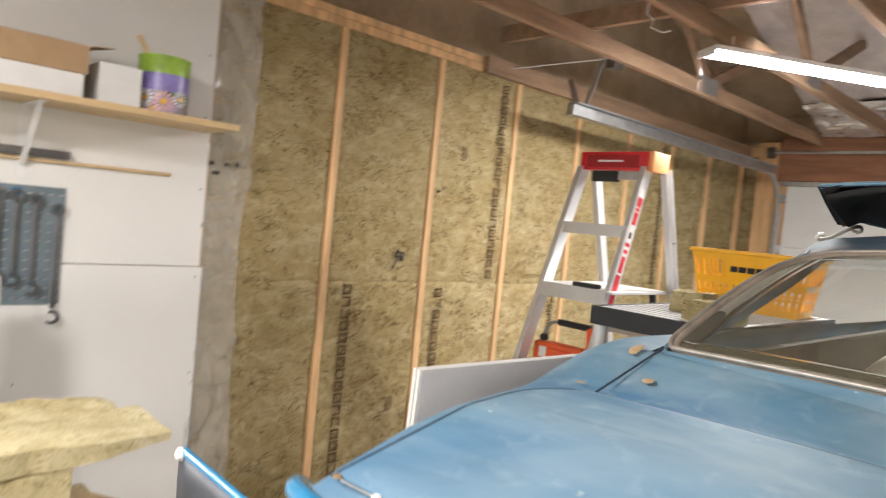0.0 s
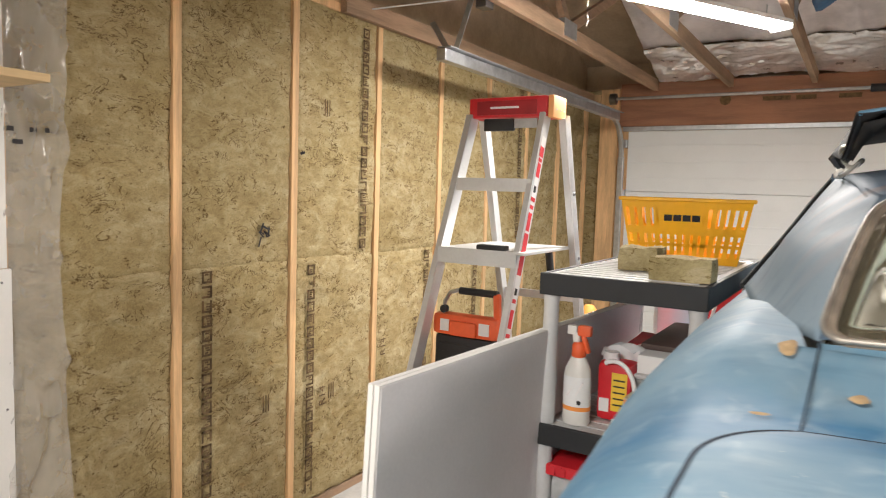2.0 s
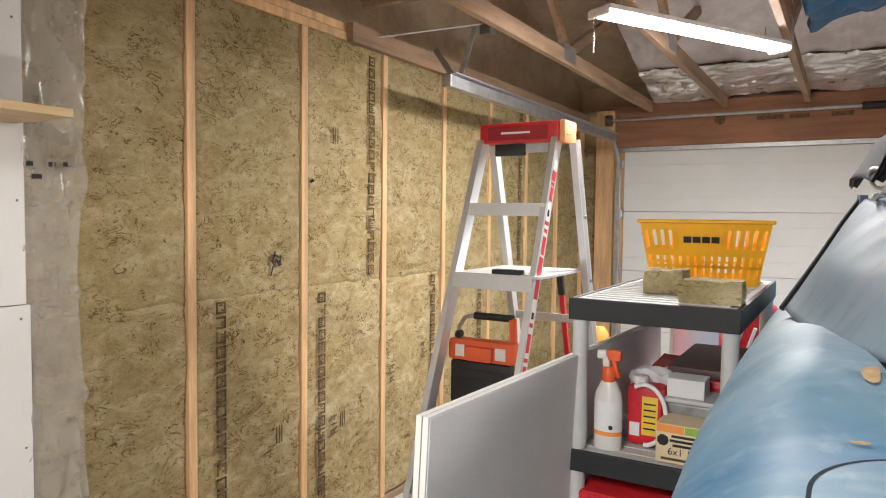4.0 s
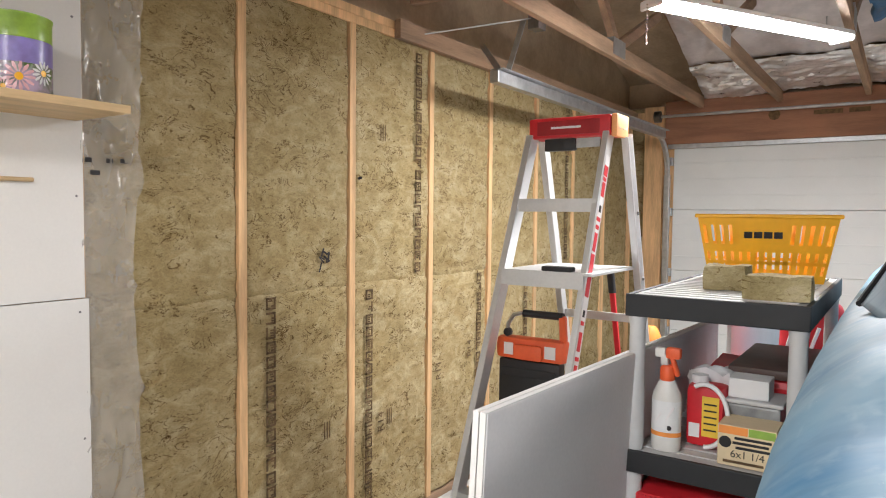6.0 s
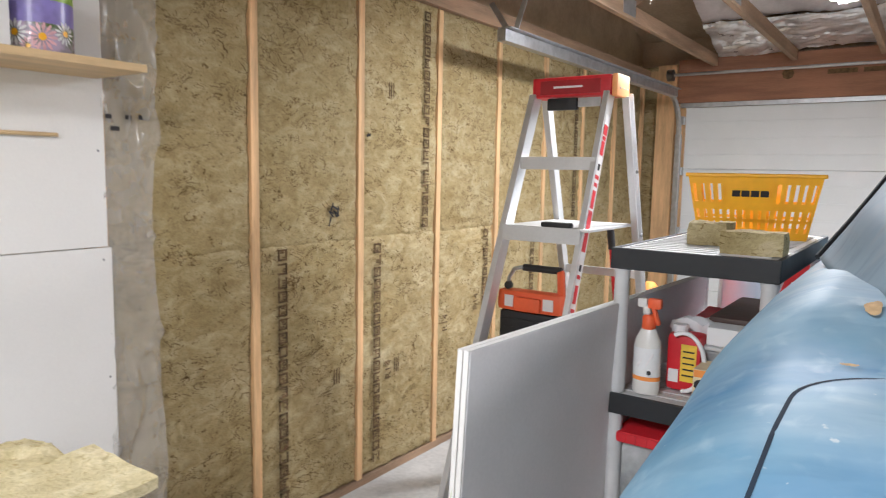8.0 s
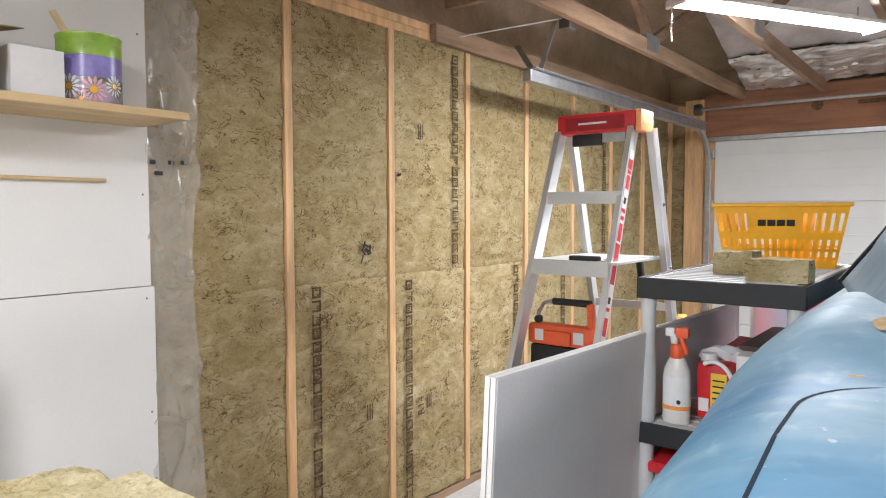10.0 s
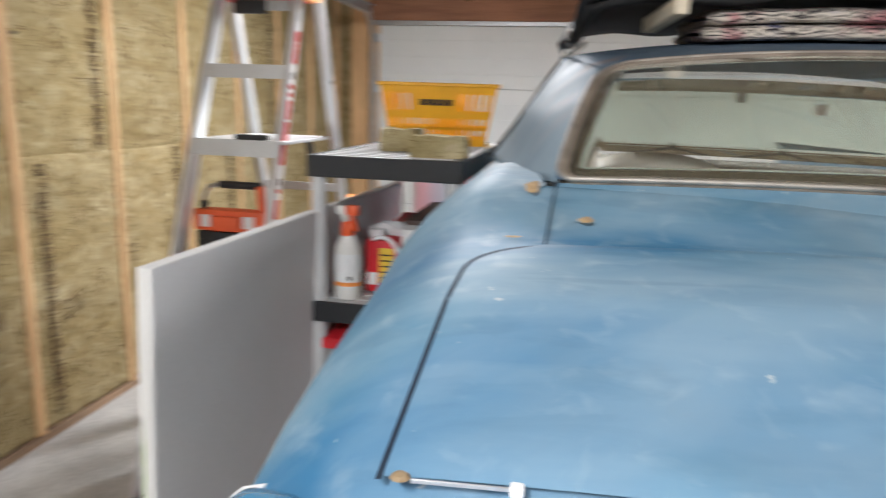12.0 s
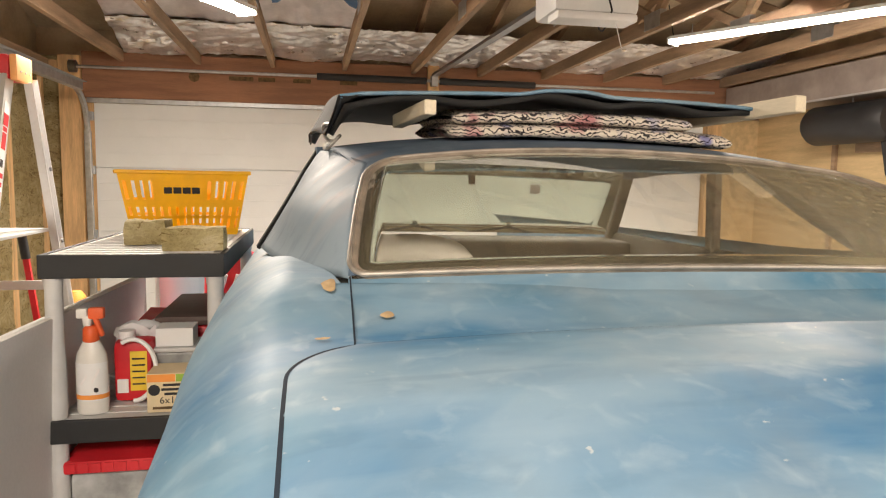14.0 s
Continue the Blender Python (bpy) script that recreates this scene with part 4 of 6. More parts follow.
# cabin
part("parcel_shelf", box(B(), XC - 0.60, XC + 0.60, -0.85, -0.42, 1.345, 1.36, 0.004), M["cabin"], car)
part("rear_bench", box(B(), XC - 0.60, XC + 0.60, -0.42, -0.24, 0.80, 1.24, 0.05), M["cabin"], car, smooth=60)
part("rear_cushion", box(B(), XC - 0.60, XC + 0.60, -0.24, 0.22, 0.78, 0.92, 0.05), M["cabin"], car, smooth=60)
part("cabin_floor", box(B(), XC - 0.66, XC + 0.66, -0.4, 1.08, 0.66, 0.70), M["cabin"], car)
part("dashboard", box(B(), XC - 0.655, XC + 0.655, 0.80, 1.075, 1.0, 1.312, 0.03), M["cabin"], car, "dusty dark padded dashboard", smooth=60)
part("bulkhead", box(B(), XC - 0.66, XC + 0.66, 1.09, 1.12, 0.66, 1.30), M["cabin"], car)
part("rear_view_mirror", box(B(), 2.655, 2.68, 0.72, 0.735, 1.525, 1.56, 0.004), M["trim_black"], car)
part("inspection_sticker", box(B(), 2.915, 2.955, 0.795, 0.798, 1.495, 1.53), M["drywall_grey"], car, "pale inspection sticker")
for cx, lb in ((2.36, "cream vinyl bucket seat"), (3.05, "cream vinyl bucket seat tipped forward")):
    bm = B()
    low = 0.0 if cx < XC else 0.14
    sheet(bm, lambda u, v: (cx + 0.25 * math.cos(math.pi * (1 - u)) * (0.80 + 0.2 * math.sin(math.pi * min(1, v + 0.2))),
                            0.33 - 0.16 * v + 0.06 * math.sin(math.pi * u) * -1, 0.90 + (0.33 - low + 0.135 * math.sin(math.pi * u) ** 0.5) * v), 20, 12)
    seat = part("seat", box(B(), cx - 0.25, cx + 0.25, 0.36, 0.70, 0.80, 0.95, 0.05), M["cream"], car, lb, smooth=60)
    part("seat_back", bm, M["cream"], seat, smooth=70, thick=0.10, offset=0.0)
wheel = B()
for k in range(28):
    a, b = 2 * math.pi * k / 28, 2 * math.pi * (k + 1) / 28
    rod(wheel, (0.19 * math.cos(a), 0.19 * math.sin(a), 0), (0.19 * math.cos(b), 0.19 * math.sin(b), 0), 0.012, seg=8)
rod(wheel, (-0.19, 0, 0), (0.19, 0, 0), 0.012, seg=8)
part("steering_wheel", moved(wheel, Matrix.Translation((2.36, 0.70, 1.13)) @ Matrix.Rotation(radians(-65), 4, "X")), M["trim_black"], car, smooth=60)

# engine bay, underside, wheels, stands
part("engine_bay", box(B(), XC - 0.66, XC + 0.66, 1.55, 3.0, 0.80, 0.95), M["trim_black"], car)
part("front_bumper", box(B(), XC - 0.78, XC + 0.78, 3.06, 3.16, 0.82, 0.95, 0.03), M["chrome"], car)
part("rear_bumper", box(B(), XC - 0.76, XC + 0.76, -1.45, -1.41, 0.70, 0.80, 0.015), M["chrome"], car)
part("underbody", box(B(), XC - 0.70, XC + 0.70, -1.38, 3.0, 0.56, 0.645), M["trim_black"], car)
for sx in (-0.72, 0.72):
    for wy in (-0.55, 2.2):
        tyre = part("wheel", moved(lathe(B(), [(0.20, -0.09), (0.30, -0.09), (0.325, -0.06), (0.325, 0.06), (0.30, 0.09), (0.20, 0.09)], seg=28), Matrix.Translation((XC + sx * 0.93, wy, 0.62)) @ Matrix.Rotation(radians(90), 4, "Y")), M["trim_black"], car, "black tyre", smooth=40)
        part("rim", moved(lathe(B(), [(0.20, -0.08), (0.205, -0.02), (0.12, 0.02), (0.05, 0.03)], seg=24), Matrix.Translation((XC + sx * 0.93, wy, 0.62)) @ Matrix.Rotation(radians(90 if sx > 0 else -90), 4, "Y")), M["zinc"], tyre, smooth=40)
for sx in (-0.5, 0.5):
    for wy in (-0.95, 1.6):
        st = thing("jack_stand", (XC + sx, wy, 0), "steel axle stand holding the car up", "jack stand", "axle stands")
        bm = B()
        for dx, dy in ((-1, -1), (1, -1), (1, 1), (-1, 1)):
            bar(bm, (XC + sx + dx * 0.12, wy + dy * 0.12, 0.0), (XC + sx + dx * 0.03, wy + dy * 0.03, 0.35), 0.03, 0.006)
        part("stand_base", bm, M["red"], st)
        part("stand_post", rod(B(), (XC + sx, wy, 0.2), (XC + sx, wy, 0.558), 0.025), M["steel"], st)


def patch(name, h, y, rx, ry, seed, surf, mtl, label):
    """An irregular bare spot lying on the bodywork."""
    bm = B()
    n = 18
    mid = bm.verts.new((XC + h, y, surf(abs(h), y) + 0.0085))
    vs = []
    for k in range(n):
        a = 2 * math.pi * k / n
        r = 1 + 0.45 * noise.noise((math.cos(a) * 1.4 + seed, math.sin(a) * 1.4, seed))
        px, py = h + rx * r * math.cos(a), y + ry * r * math.sin(a)
        vs.append(bm.verts.new((XC + px, py, surf(abs(px), py) + 0.0075)))
    for k in range(n):
        bm.faces.new((mid, vs[k], vs[(k + 1) % n]))
    part(name, bm, mtl, car, label)


patch("filler_spot", -0.525, -0.945, 0.008, 0.006, 1.0, deck_z, M["primer"], "tan patch of body filler")
patch("filler_spot", -0.590, -0.872, 0.010, 0.013, 4.0, deck_z, M["primer"], "tan patch of body filler")
patch("filler_spot", -0.60, -0.99, 0.009, 0.004, 7.0, deck_z, M["primer"], "tan patch of body filler")

# the car leans a little on its stands, and what lies on its roof leans with it
LEAN = Matrix.Translation((2.14, 0, 1.40)) @ Matrix.Rotation(radians(0.75), 4, "Y") @ Matrix.Translation((-2.14, 0, -1.40))
car.matrix_basis = LEAN @ car.matrix_basis

# bonnet lying on the roof, with cloth and battens under it
bonnet = thing("car_bonnet", (XC + 0.05, 0.6, 1.74), "removed dark car bonnet laid on the roof, with a blue edge", "car bonnet")
bm = B()


def bonnet_point(u, v):
    s = -1 + 2 * u
    w = 0.462 + 0.06 * min(1, v * 2.0)
    y = -0.335 + 1.15 * v + 0.03 * abs(s) ** 3
    z = 1.712 + 0.046 * smooth_step(v * 2.4) + 0.010 * math.exp(-((s / 0.17) ** 4)) * (1 - v) - 0.010 * abs(s) ** 2
    fall = max(0.0, (abs(s) - 0.90) / 0.10)
    z -= fall * (0.004 + 0.088 * min(1, v * 5)) * (1.0 if s < 0 else 0.12)
    return (2.622 + s * (w + 0.012), y, z - 0.004)


sheet(bm, bonnet_point, 44, 14)
part("skin", bm, M["bonnet_skin"], bonnet, "dark weathered bonnet skin", smooth=50, thick=0.004)
bm = B()
sheet(bm, lambda u, v: Vector(bonnet_point(0.012 + 0.976 * u, 0.004 + 0.98 * v)) + Vector((0, 0, -0.014 - 0.006 * math.cos(u * 22))), 44, 10)
part("underside", bm, M["trim_black"], bonnet, "black ribbed bonnet underside", smooth=40, thick=0.012, offset=0.0)
bm = tube(B(), [bonnet_point(k / 44, 0) for k in range(45)], 0.0042)
part("rolled_edge", bm, M["paint"], bonnet, smooth=60)
bm = B()
sheet(bm, lambda u, v: Vector(bonnet_point(0.056 * u, 0.90 * v)) + Vector((-0.0045, -0.003, 0.0015 - 0.004 * math.sin(math.pi * u))), 8, 14)
part("side_flange", bm, M["trim_black"], bonnet, "black flange along the bonnet edge", smooth=60, thick=0.003)

for zo, x0, x1, sd, y0 in ((0.0, 2.37, 3.04, 1.0, -0.31), (0.029, 2.38, 2.94, 2.0, -0.305)):
    bm = B()

    def cloth_point(u, v, low=zo, a=x0, b=x1, s=sd, yy=y0):
        ang = 2 * math.pi * v
        x = a + (b - a) * u
        end = min(1.0, min(u, 1 - u) * 30 + 0.05) ** 0.5
        lump = 1 + 0.18 * noise.noise((x * 14, s, math.cos(ang)))
        y = yy + 0.25 + 0.25 * math.copysign(abs(math.cos(ang)) ** 0.35, math.cos(ang)) * (0.9 + 0.1 * end)
        base = roof_z(abs(x - XC), y) + 0.003
        return (x, y, base + low + 0.0165 + 0.0165 * end * lump * math.copysign(abs(math.sin(ang)) ** 0.6, math.sin(ang)))
    sheet(bm, cloth_point, 60, 24)
    tagged(link("folded_blanket", moved(bm, LEAN), M["cloth"], smooth=70), "folded cream blanket with dark paisley scrolls on the car roof", "blanket", "padding on the roof")
for a, b, lb in (((2.322, -0.352, 1.676), (2.285, -0.12, 1.664), 0.027), ((3.105, -0.425, 1.712), (3.00, 0.18, 1.692), 0.032)):
    bm = bar(B(), a, b, lb * 1.1, lb * 0.95, side=(0, 0, 1), bevel=0.002)
    tagged(link("wood_batten", moved(bm, LEAN), M["pale_pine"]), "pale pine batten propping the bonnet on the roof", "batten", "roof battens")
bm = tube(B(), [(2.135 - 0.02 * math.sin(k / 19 * 9), -0.10 + 0.10 * math.sin(k / 19 * 5.1), 1.652 - 0.06 * k / 19 + 0.012 * math.sin(k / 19 * 14)) for k in range(20)], 0.004, 6)
tagged(link("cord", moved(bm, LEAN), M["clear"], smooth=60), "frayed pale cord tied over the roof edge", "cord")


# ---- shelving unit beside the car ----
SX0, SX1, SY0, SY1 = 1.485, 1.888, -0.06, 0.80
su = thing("shelf_unit", ((SX0 + SX1) / 2, 0.37, 0), "grey resin shelving unit with charcoal rims, packed with supplies", "shelving")
TIERS = (0.17, 0.565, 0.963, 1.349)
for z in TIERS:
    tier = part("shelf", box(B(), SX0 + 0.012, SX1 - 0.012, SY0 + 0.012, SY1 - 0.012, z - 0.028, z - 0.002, 0.003), M["shelf_grey"], su, "pale grey slotted shelf")
    bm = B()
    for a in ((SX0, SX1, SY0, SY0 + 0.012), (SX0, SX1, SY1 - 0.012, SY1), (SX0, SX0 + 0.012, SY0 + 0.012, SY1 - 0.012), (SX1 - 0.012, SX1, SY0 + 0.012, SY1 - 0.012)):
        box(bm, *a, z - 0.055, z, 0.003)
    part("rim", bm, M["shelf_dark"], tier, "charcoal shelf rim")
    bm = B()
    for k in range(17):
        box(bm, SX0 + 0.03, SX1 - 0.03, SY0 + 0.05 + k * 0.046, SY0 + 0.066 + k * 0.046, z - 0.002, z + 0.0005)
    part("ribs", bm, M["shelf_grey"], tier)
for x in (SX0 + 0.024, SX1 - 0.024):
    for y in (SY0 + 0.026, SY1 - 0.035):
        for a, b in zip((0.0,) + TIERS[:-1], TIERS):
            part("post", lathe(B(), [(0.019, a), (0.021, a + 0.02), (0.019, b - 0.08), (0.022, b - 0.055)], centre=(x, y, 0), seg=16), M["shelf_grey"], su, smooth=40)


# yellow basket
def basket():
    c, turn = Vector((1.695, 0.60, 1.3495)), radians(8)
    b = thing("shopping_basket", (c.x, c.y, c.z, 0, 0, 8), "yellow plastic shopping basket with slotted sides and dark lettering", "basket")
    h = 0.188

    def corner(sx, sy, t):
        return Vector((sx * (0.152 + 0.034 * t), sy * (0.105 + 0.028 * t), 0.004 + h * t))
    M4 = pose(c.x, c.y, c.z, 0, 0, 8)

    def wall(name, p, q, slots, solid):
        """One side: bars between slots below, a solid band above."""
        bm = B()
        out = (q - p).cross(Vector((0, 0, 1))).normalized()

        def at(u, t):
            lo = p.lerp(q, u)
            full = Vector(((0.152 + 0.034 * t) / 0.152 * lo.x, (0.105 + 0.028 * t) / 0.105 * lo.y, 0.004 + h * t))
            return full

        def quad(u0, u1, t0, t1):
            pts = [at(u0, t0), at(u1, t0), at(u1, t1), at(u0, t1)]
            vo = [bm.verts.new(x + out * 0.0015) for x in pts]
            vi = [bm.verts.new(x - out * 0.0015) for x in pts]
            bm.faces.new(vo), bm.faces.new(vi[::-1])
            for k in range(4):
                bm.faces.new((vo[k], vi[k], vi[(k + 1) % 4], vo[(k + 1) % 4]))
        quad(0, 1, 0, 0.10), quad(0, 1, 0.86, 1.0), quad(0, 1, 0.44, 0.56), quad(0, 1, 0.25, 0.30)
        n = slots
        for k in range(n + 1):
            u = k / n
            quad(max(0, u - 0.021), min(1, u + 0.021), 0.10, 0.44)
            if solid and 0.30 < u < 0.62:
                continue
            quad(max(0, u - 0.019), min(1, u + 0.019), 0.56, 0.86)
        if solid:
            quad(0.27, 0.66, 0.56, 0.86)
        part(name, moved(bm, M4), M["yellow"], b)
    P = [corner(-1, -1, 0), corner(1, -1, 0), corner(1, 1, 0), corner(-1, 1, 0)]
    wall("front_side", P[0], P[1], 15, True), wall("end_side", P[1], P[2], 10, False), wall("back_side", P[2], P[3], 15, True), wall("end_side", P[3], P[0], 10, False)
    part("base", moved(box(B(), -0.152, 0.152, -0.105, 0.105, 0.0, 0.005), M4), M["yellow"], b)
    bm = B()
    T = [corner(-1, -1, 1), corner(1, -1, 1), corner(1, 1, 1), corner(-1, 1, 1)]
    for k in range(4):
        d = (T[(k + 1) % 4] - T[k]).normalized()
        bar(bm, T[k] - d * 0.008, T[(k + 1) % 4] + d * 0.008, 0.018, 0.012, side=d.cross(Vector((0, 0, 1))), bevel=0.003)
    part("rim", moved(bm, M4), M["yellow"], b)
    bm = B()
    w = 0.034
    letters = M4 @ Matrix.Translation((0, -0.1285, 0.137)) @ Matrix.Rotation(radians(98.5), 4, "X")
    # store mark as plain dark blocks
    for k in range(4):
        bar(bm, (-0.047 + k * 0.0265, -0.0095, 0), (-0.047 + k * 0.0265, 0.0095, 0), 0.0225, 0.0012)
    part("store_mark", moved(bm, letters), M["dark_ink"], b, "dark printed store mark")


basket()

# two offcuts of mineral wool on the top shelf
for x0, x1, y0, y1, hh, sd in ((1.615, 1.715, 0.165, 0.265, 0.062, 3), (1.742, 1.878, -0.005, 0.10, 0.055, 5)):
    bm = rough_slab(x0, x1, y0, y1, 1.3495, 1.3495 + hh, 0.02, 0.006, sd, 22)
    for v in bm.verts:
        v.co.z = max(v.co.z, 1.3495)
    tagged(link("wool_offcut", bm, M["block_wool"], smooth=50), "small cut block of tan mineral wool on the top shelf", "insulation block", "wool offcuts")


# things on the middle shelf
def spray_bottle(x, y, z):
    t = thing("spray_bottle", (x, y, z), "cloudy white spray bottle with a red trigger head", "spray bottle")
    part("bottle", lathe(B(), [(0.033, 0), (0.0355, 0.006), (0.0355, 0.125), (0.033, 0.142), (0.021, 0.168), (0.015, 0.182)], centre=(x, y, z), squash=(1, 0.75)), M["clear"], t, smooth=50)
    part("label", lathe(B(), [(0.0357, 0.034), (0.0359, 0.036), (0.0359, 0.122), (0.0357, 0.124)], centre=(x, y, z), squash=(1, 0.755)), M["paper"], t, "white paper label", smooth=50)
    part("label_band", lathe(B(), [(0.0360, 0.037), (0.0361, 0.038), (0.0361, 0.047), (0.0360, 0.048)], centre=(x, y, z), squash=(1, 0.758)), M["orange"], t)
    part("collar", lathe(B(), [(0.016, 0.172), (0.0185, 0.175), (0.0175, 0.203), (0.012, 0.210)], centre=(x, y, z)), M["red_orange"], t, "red screw collar", smooth=50)
    part("label_seal", moved(lathe(B(), [(0.006, 0), (0.006, 0.0008)], seg=10), Matrix.Translation((x + 0.014, y - 0.0254, z + 0.060)) @ Matrix.Rotation(radians(90), 4, "X")), M["dark_ink"], t, "small round dark seal")
    for k, (p, q) in enumerate(((-0.018, 0.006), (0.004, 0.024))):
        part("label_stroke", bar(B(), (x + p, y - 0.0262, z + 0.075), (x + q, y - 0.0262, z + 0.112), 0.005, 0.0008, side=(1, 0, 0)), M["drywall_grey"], t)
    bm = B()
    box(bm, x - 0.004, x + 0.032, y - 0.011, y + 0.011, z + 0.226, z + 0.254, 0.007)
    bar(bm, (x + 0.008, y, z + 0.236), (x + 0.026, y, z + 0.184), 0.016, 0.011, side=(0, 1, 0), bevel=0.003)
    part("trigger", bm, M["red_orange"], t, "red trigger", smooth=50)
    bm = B()
    box(bm, x - 0.030, x - 0.005, y - 0.010, y + 0.010, z + 0.228, z + 0.252, 0.005)
    bar(bm, (x - 0.006, y, z + 0.208), (x - 0.008, y, z + 0.236), 0.018, 0.018, bevel=0.003)
    part("nozzle", bm, M["clear"], t, "white nozzle and neck", smooth=50)


def jug(x, y, z):
    t = thing("fluid_jug", (x, y, z), "red plastic fluid jug with a yellow label and white hose", "jug")
    part("body", box(B(), x - 0.046, x + 0.046, y - 0.04, y + 0.04, z, z + 0.155, 0.018), M["red"], t, smooth=50)
    part("cap", lathe(B(), [(0.02, 0.155), (0.02, 0.175)], centre=(x - 0.02, y, z)), M["foam"], t)
    part("label", box(B(), x - 0.005, x + 0.035, y - 0.0418, y - 0.0405, z + 0.03, z + 0.13), M["yellow_label"], t, "yellow warning label")
    for k in range(5):
        part("print_bar", box(B(), x + 0.0, x + 0.03, y - 0.0426, y - 0.042, z + 0.045 + k * 0.016, z + 0.049 + k * 0.016), M["dark_ink"], t)
    part("bar_code", box(B(), x - 0.036, x - 0.010, y - 0.0418, y - 0.0405, z + 0.025, z + 0.06), M["paper"], t)
    bm = tube(B(), [(x + 0.004 + 0.054 * math.cos(math.pi * (-0.5 + k / 20 * 1.15)), y - 0.052, z + 0.085 + 0.078 * math.sin(math.pi * (-0.5 + k / 20 * 1.15))) for k in range(21)], 0.006)
    part("hose", bm, M["foam"], t, "thin white hose", smooth=60)


Z2 = 0.9635
spray_bottle(1.575, 0.0, Z2)
jug(1.650, 0.10, Z2)
bm = rough_slab(1.585, 1.69, 0.15, 0.26, Z2, Z2 + 0.170, 0.014, 0.022, 9, 22)
for v in bm.verts:
    v.co.z = max(Z2, v.co.z)
tagged(link("plastic_bag", bm, M["foam"], smooth=60), "crumpled white carrier bag on the middle shelf", "bag")
bm = rough_slab(1.60, 1.655, 0.34, 0.52, Z2, Z2 + 0.155, 0.03, 0.008, 12, 9)
for v in bm.verts:
    v.co.z = max(Z2, v.co.z)
tagged(link("cloth_bundle", bm, M["red"], smooth=60), "red cloth bundle at the back of the shelf", "cloth")
sb = thing("screw_box", (1.767, 0.02, Z2), "tan carton of drywall screws with black print", "carton")
part("carton", box(B(), 1.702, 1.827, -0.03, 0.07, Z2, Z2 + 0.095, 0.002), M["tan_label"], sb)
part("colour_band", box(B(), 1.704, 1.767, -0.0315, -0.0302, Z2 + 0.075, Z2 + 0.093), M["orange"], sb)
part("colour_band", box(B(), 1.769, 1.825, -0.0315, -0.0302, Z2 + 0.075, Z2 + 0.093), M["green"], sb)
part("splat", moved(lathe(B(), [(0.014, 0), (0.014, 0.001)], seg=9), Matrix.Translation((1.719, -0.0302, Z2 + 0.055)) @ Matrix.Rotation(radians(90), 4, "X")), M["dark_ink"], sb)
for k, (a, b) in enumerate(((1.739, 1.817), (1.735, 1.812), (1.742, 1.819))):
    part("print_bar", box(B(), a, b, -0.0312, -0.0302, Z2 + 0.064 - 0.011 * k, Z2 + 0.070 - 0.011 * k), M["dark_ink"], sb)
part("size_print", moved(words("6x1 1/4", 0.024), Matrix.Translation((1.767, -0.0305, Z2 + 0.029)) @ Matrix.Rotation(radians(90), 4, "X")), M["dark_ink"], sb, "printed screw size")
part("screw_picture", bar(B(), (1.715, -0.0306, Z2 + 0.011), (1.802, -0.0306, Z2 + 0.011), 0.006, 0.001, side=(0, 0, 1)), M["ink"], sb)
tub = thing("plastic_tub", (1.75, 0.2, Z2), "clear grey plastic tub of fasteners with a lid", "tub")
part("body", box(B(), 1.684, 1.818, 0.085, 0.20, Z2, Z2 + 0.118, 0.006), M["clear_tote"], tub)
part("lid", box(B(), 1.677, 1.825, 0.078, 0.207, Z2 + 0.119, Z2 + 0.130, 0.004), M["shelf_grey"], tub)
tagged(link("small_carton", box(B(), 1.698, 1.790, 0.095, 0.175, Z2 + 0.1305, Z2 + 0.178, 0.002), M["paper"]), "small white carton on the tub lid", "carton")
cs = thing("tool_case", (1.75, 0.42, Z2), "dark brown soft tool case lying on red cloth", "case")
part("case_body", box(B(), 1.70, 1.86, 0.23, 0.62, Z2, Z2 + 0.155, 0.02), M["red"], cs, "red lower half")
part("case_lid", box(B(), 1.668, 1.865, 0.225, 0.625, Z2 + 0.156, Z2 + 0.183, 0.010), M["brown_case"], cs, "brown leather-look lid", smooth=50)

# totes lower down
for z, yy in ((TIERS[1], 0.0), (TIERS[0], 0.02)):
    z += 0.0008
    tt = thing("storage_tote", (1.69, 0.3 + yy, z), "cloudy storage tote with a red snap lid", "storage tote", "totes on the shelves")
    part("tub", box(B(), 1.525, 1.865, -0.035 + yy, 0.50 + yy, z, z + 0.262, 0.02), M["clear_tote"], tt, smooth=40)
    part("lid", box(B(), 1.512, 1.876, -0.05 + yy, 0.515 + yy, z + 0.263, z + 0.295, 0.008), M["red"], tt, "red lid", smooth=40)
    for k in range(12):
        part("lid_rib", box(B(), 1.525 + k * 0.028, 1.545 + k * 0.028, -0.0535 + yy, -0.0505 + yy, z + 0.268, z + 0.290), M["red"], tt)
# red sack standing behind the shelf, sheet goods behind the ladder
SACK = (1.795, 1.02, 0)
bm = B()
lathe(bm, [(0.09, 0), (0.115, 0.05), (0.118, 0.9), (0.112, 1.16), (0.085, 1.235), (0.03, 1.27)], centre=SACK, seg=24)
for v in bm.verts:
    v.co += Vector(noise.noise_vector(v.co * 9)) * 0.014 * (1 if v.co.z > 0.02 else 0)
rs = thing("red_sack", SACK, "red and white sack standing behind the shelving", "sack")
part("sack", bm, M["red"], rs, smooth=60)
bm = B()
for k in range(5):
    tube(bm, [(SACK[0] + 0.1235 * math.cos(-2.2 + 0.32 * k + 0.05 * j), SACK[1] + 0.1235 * math.sin(-2.2 + 0.32 * k + 0.05 * j), 1.09 + 0.02 * j) for j in range(5)], 0.006, 6)
part("white_print", bm, M["foam"], rs, "white printed strokes", smooth=60)

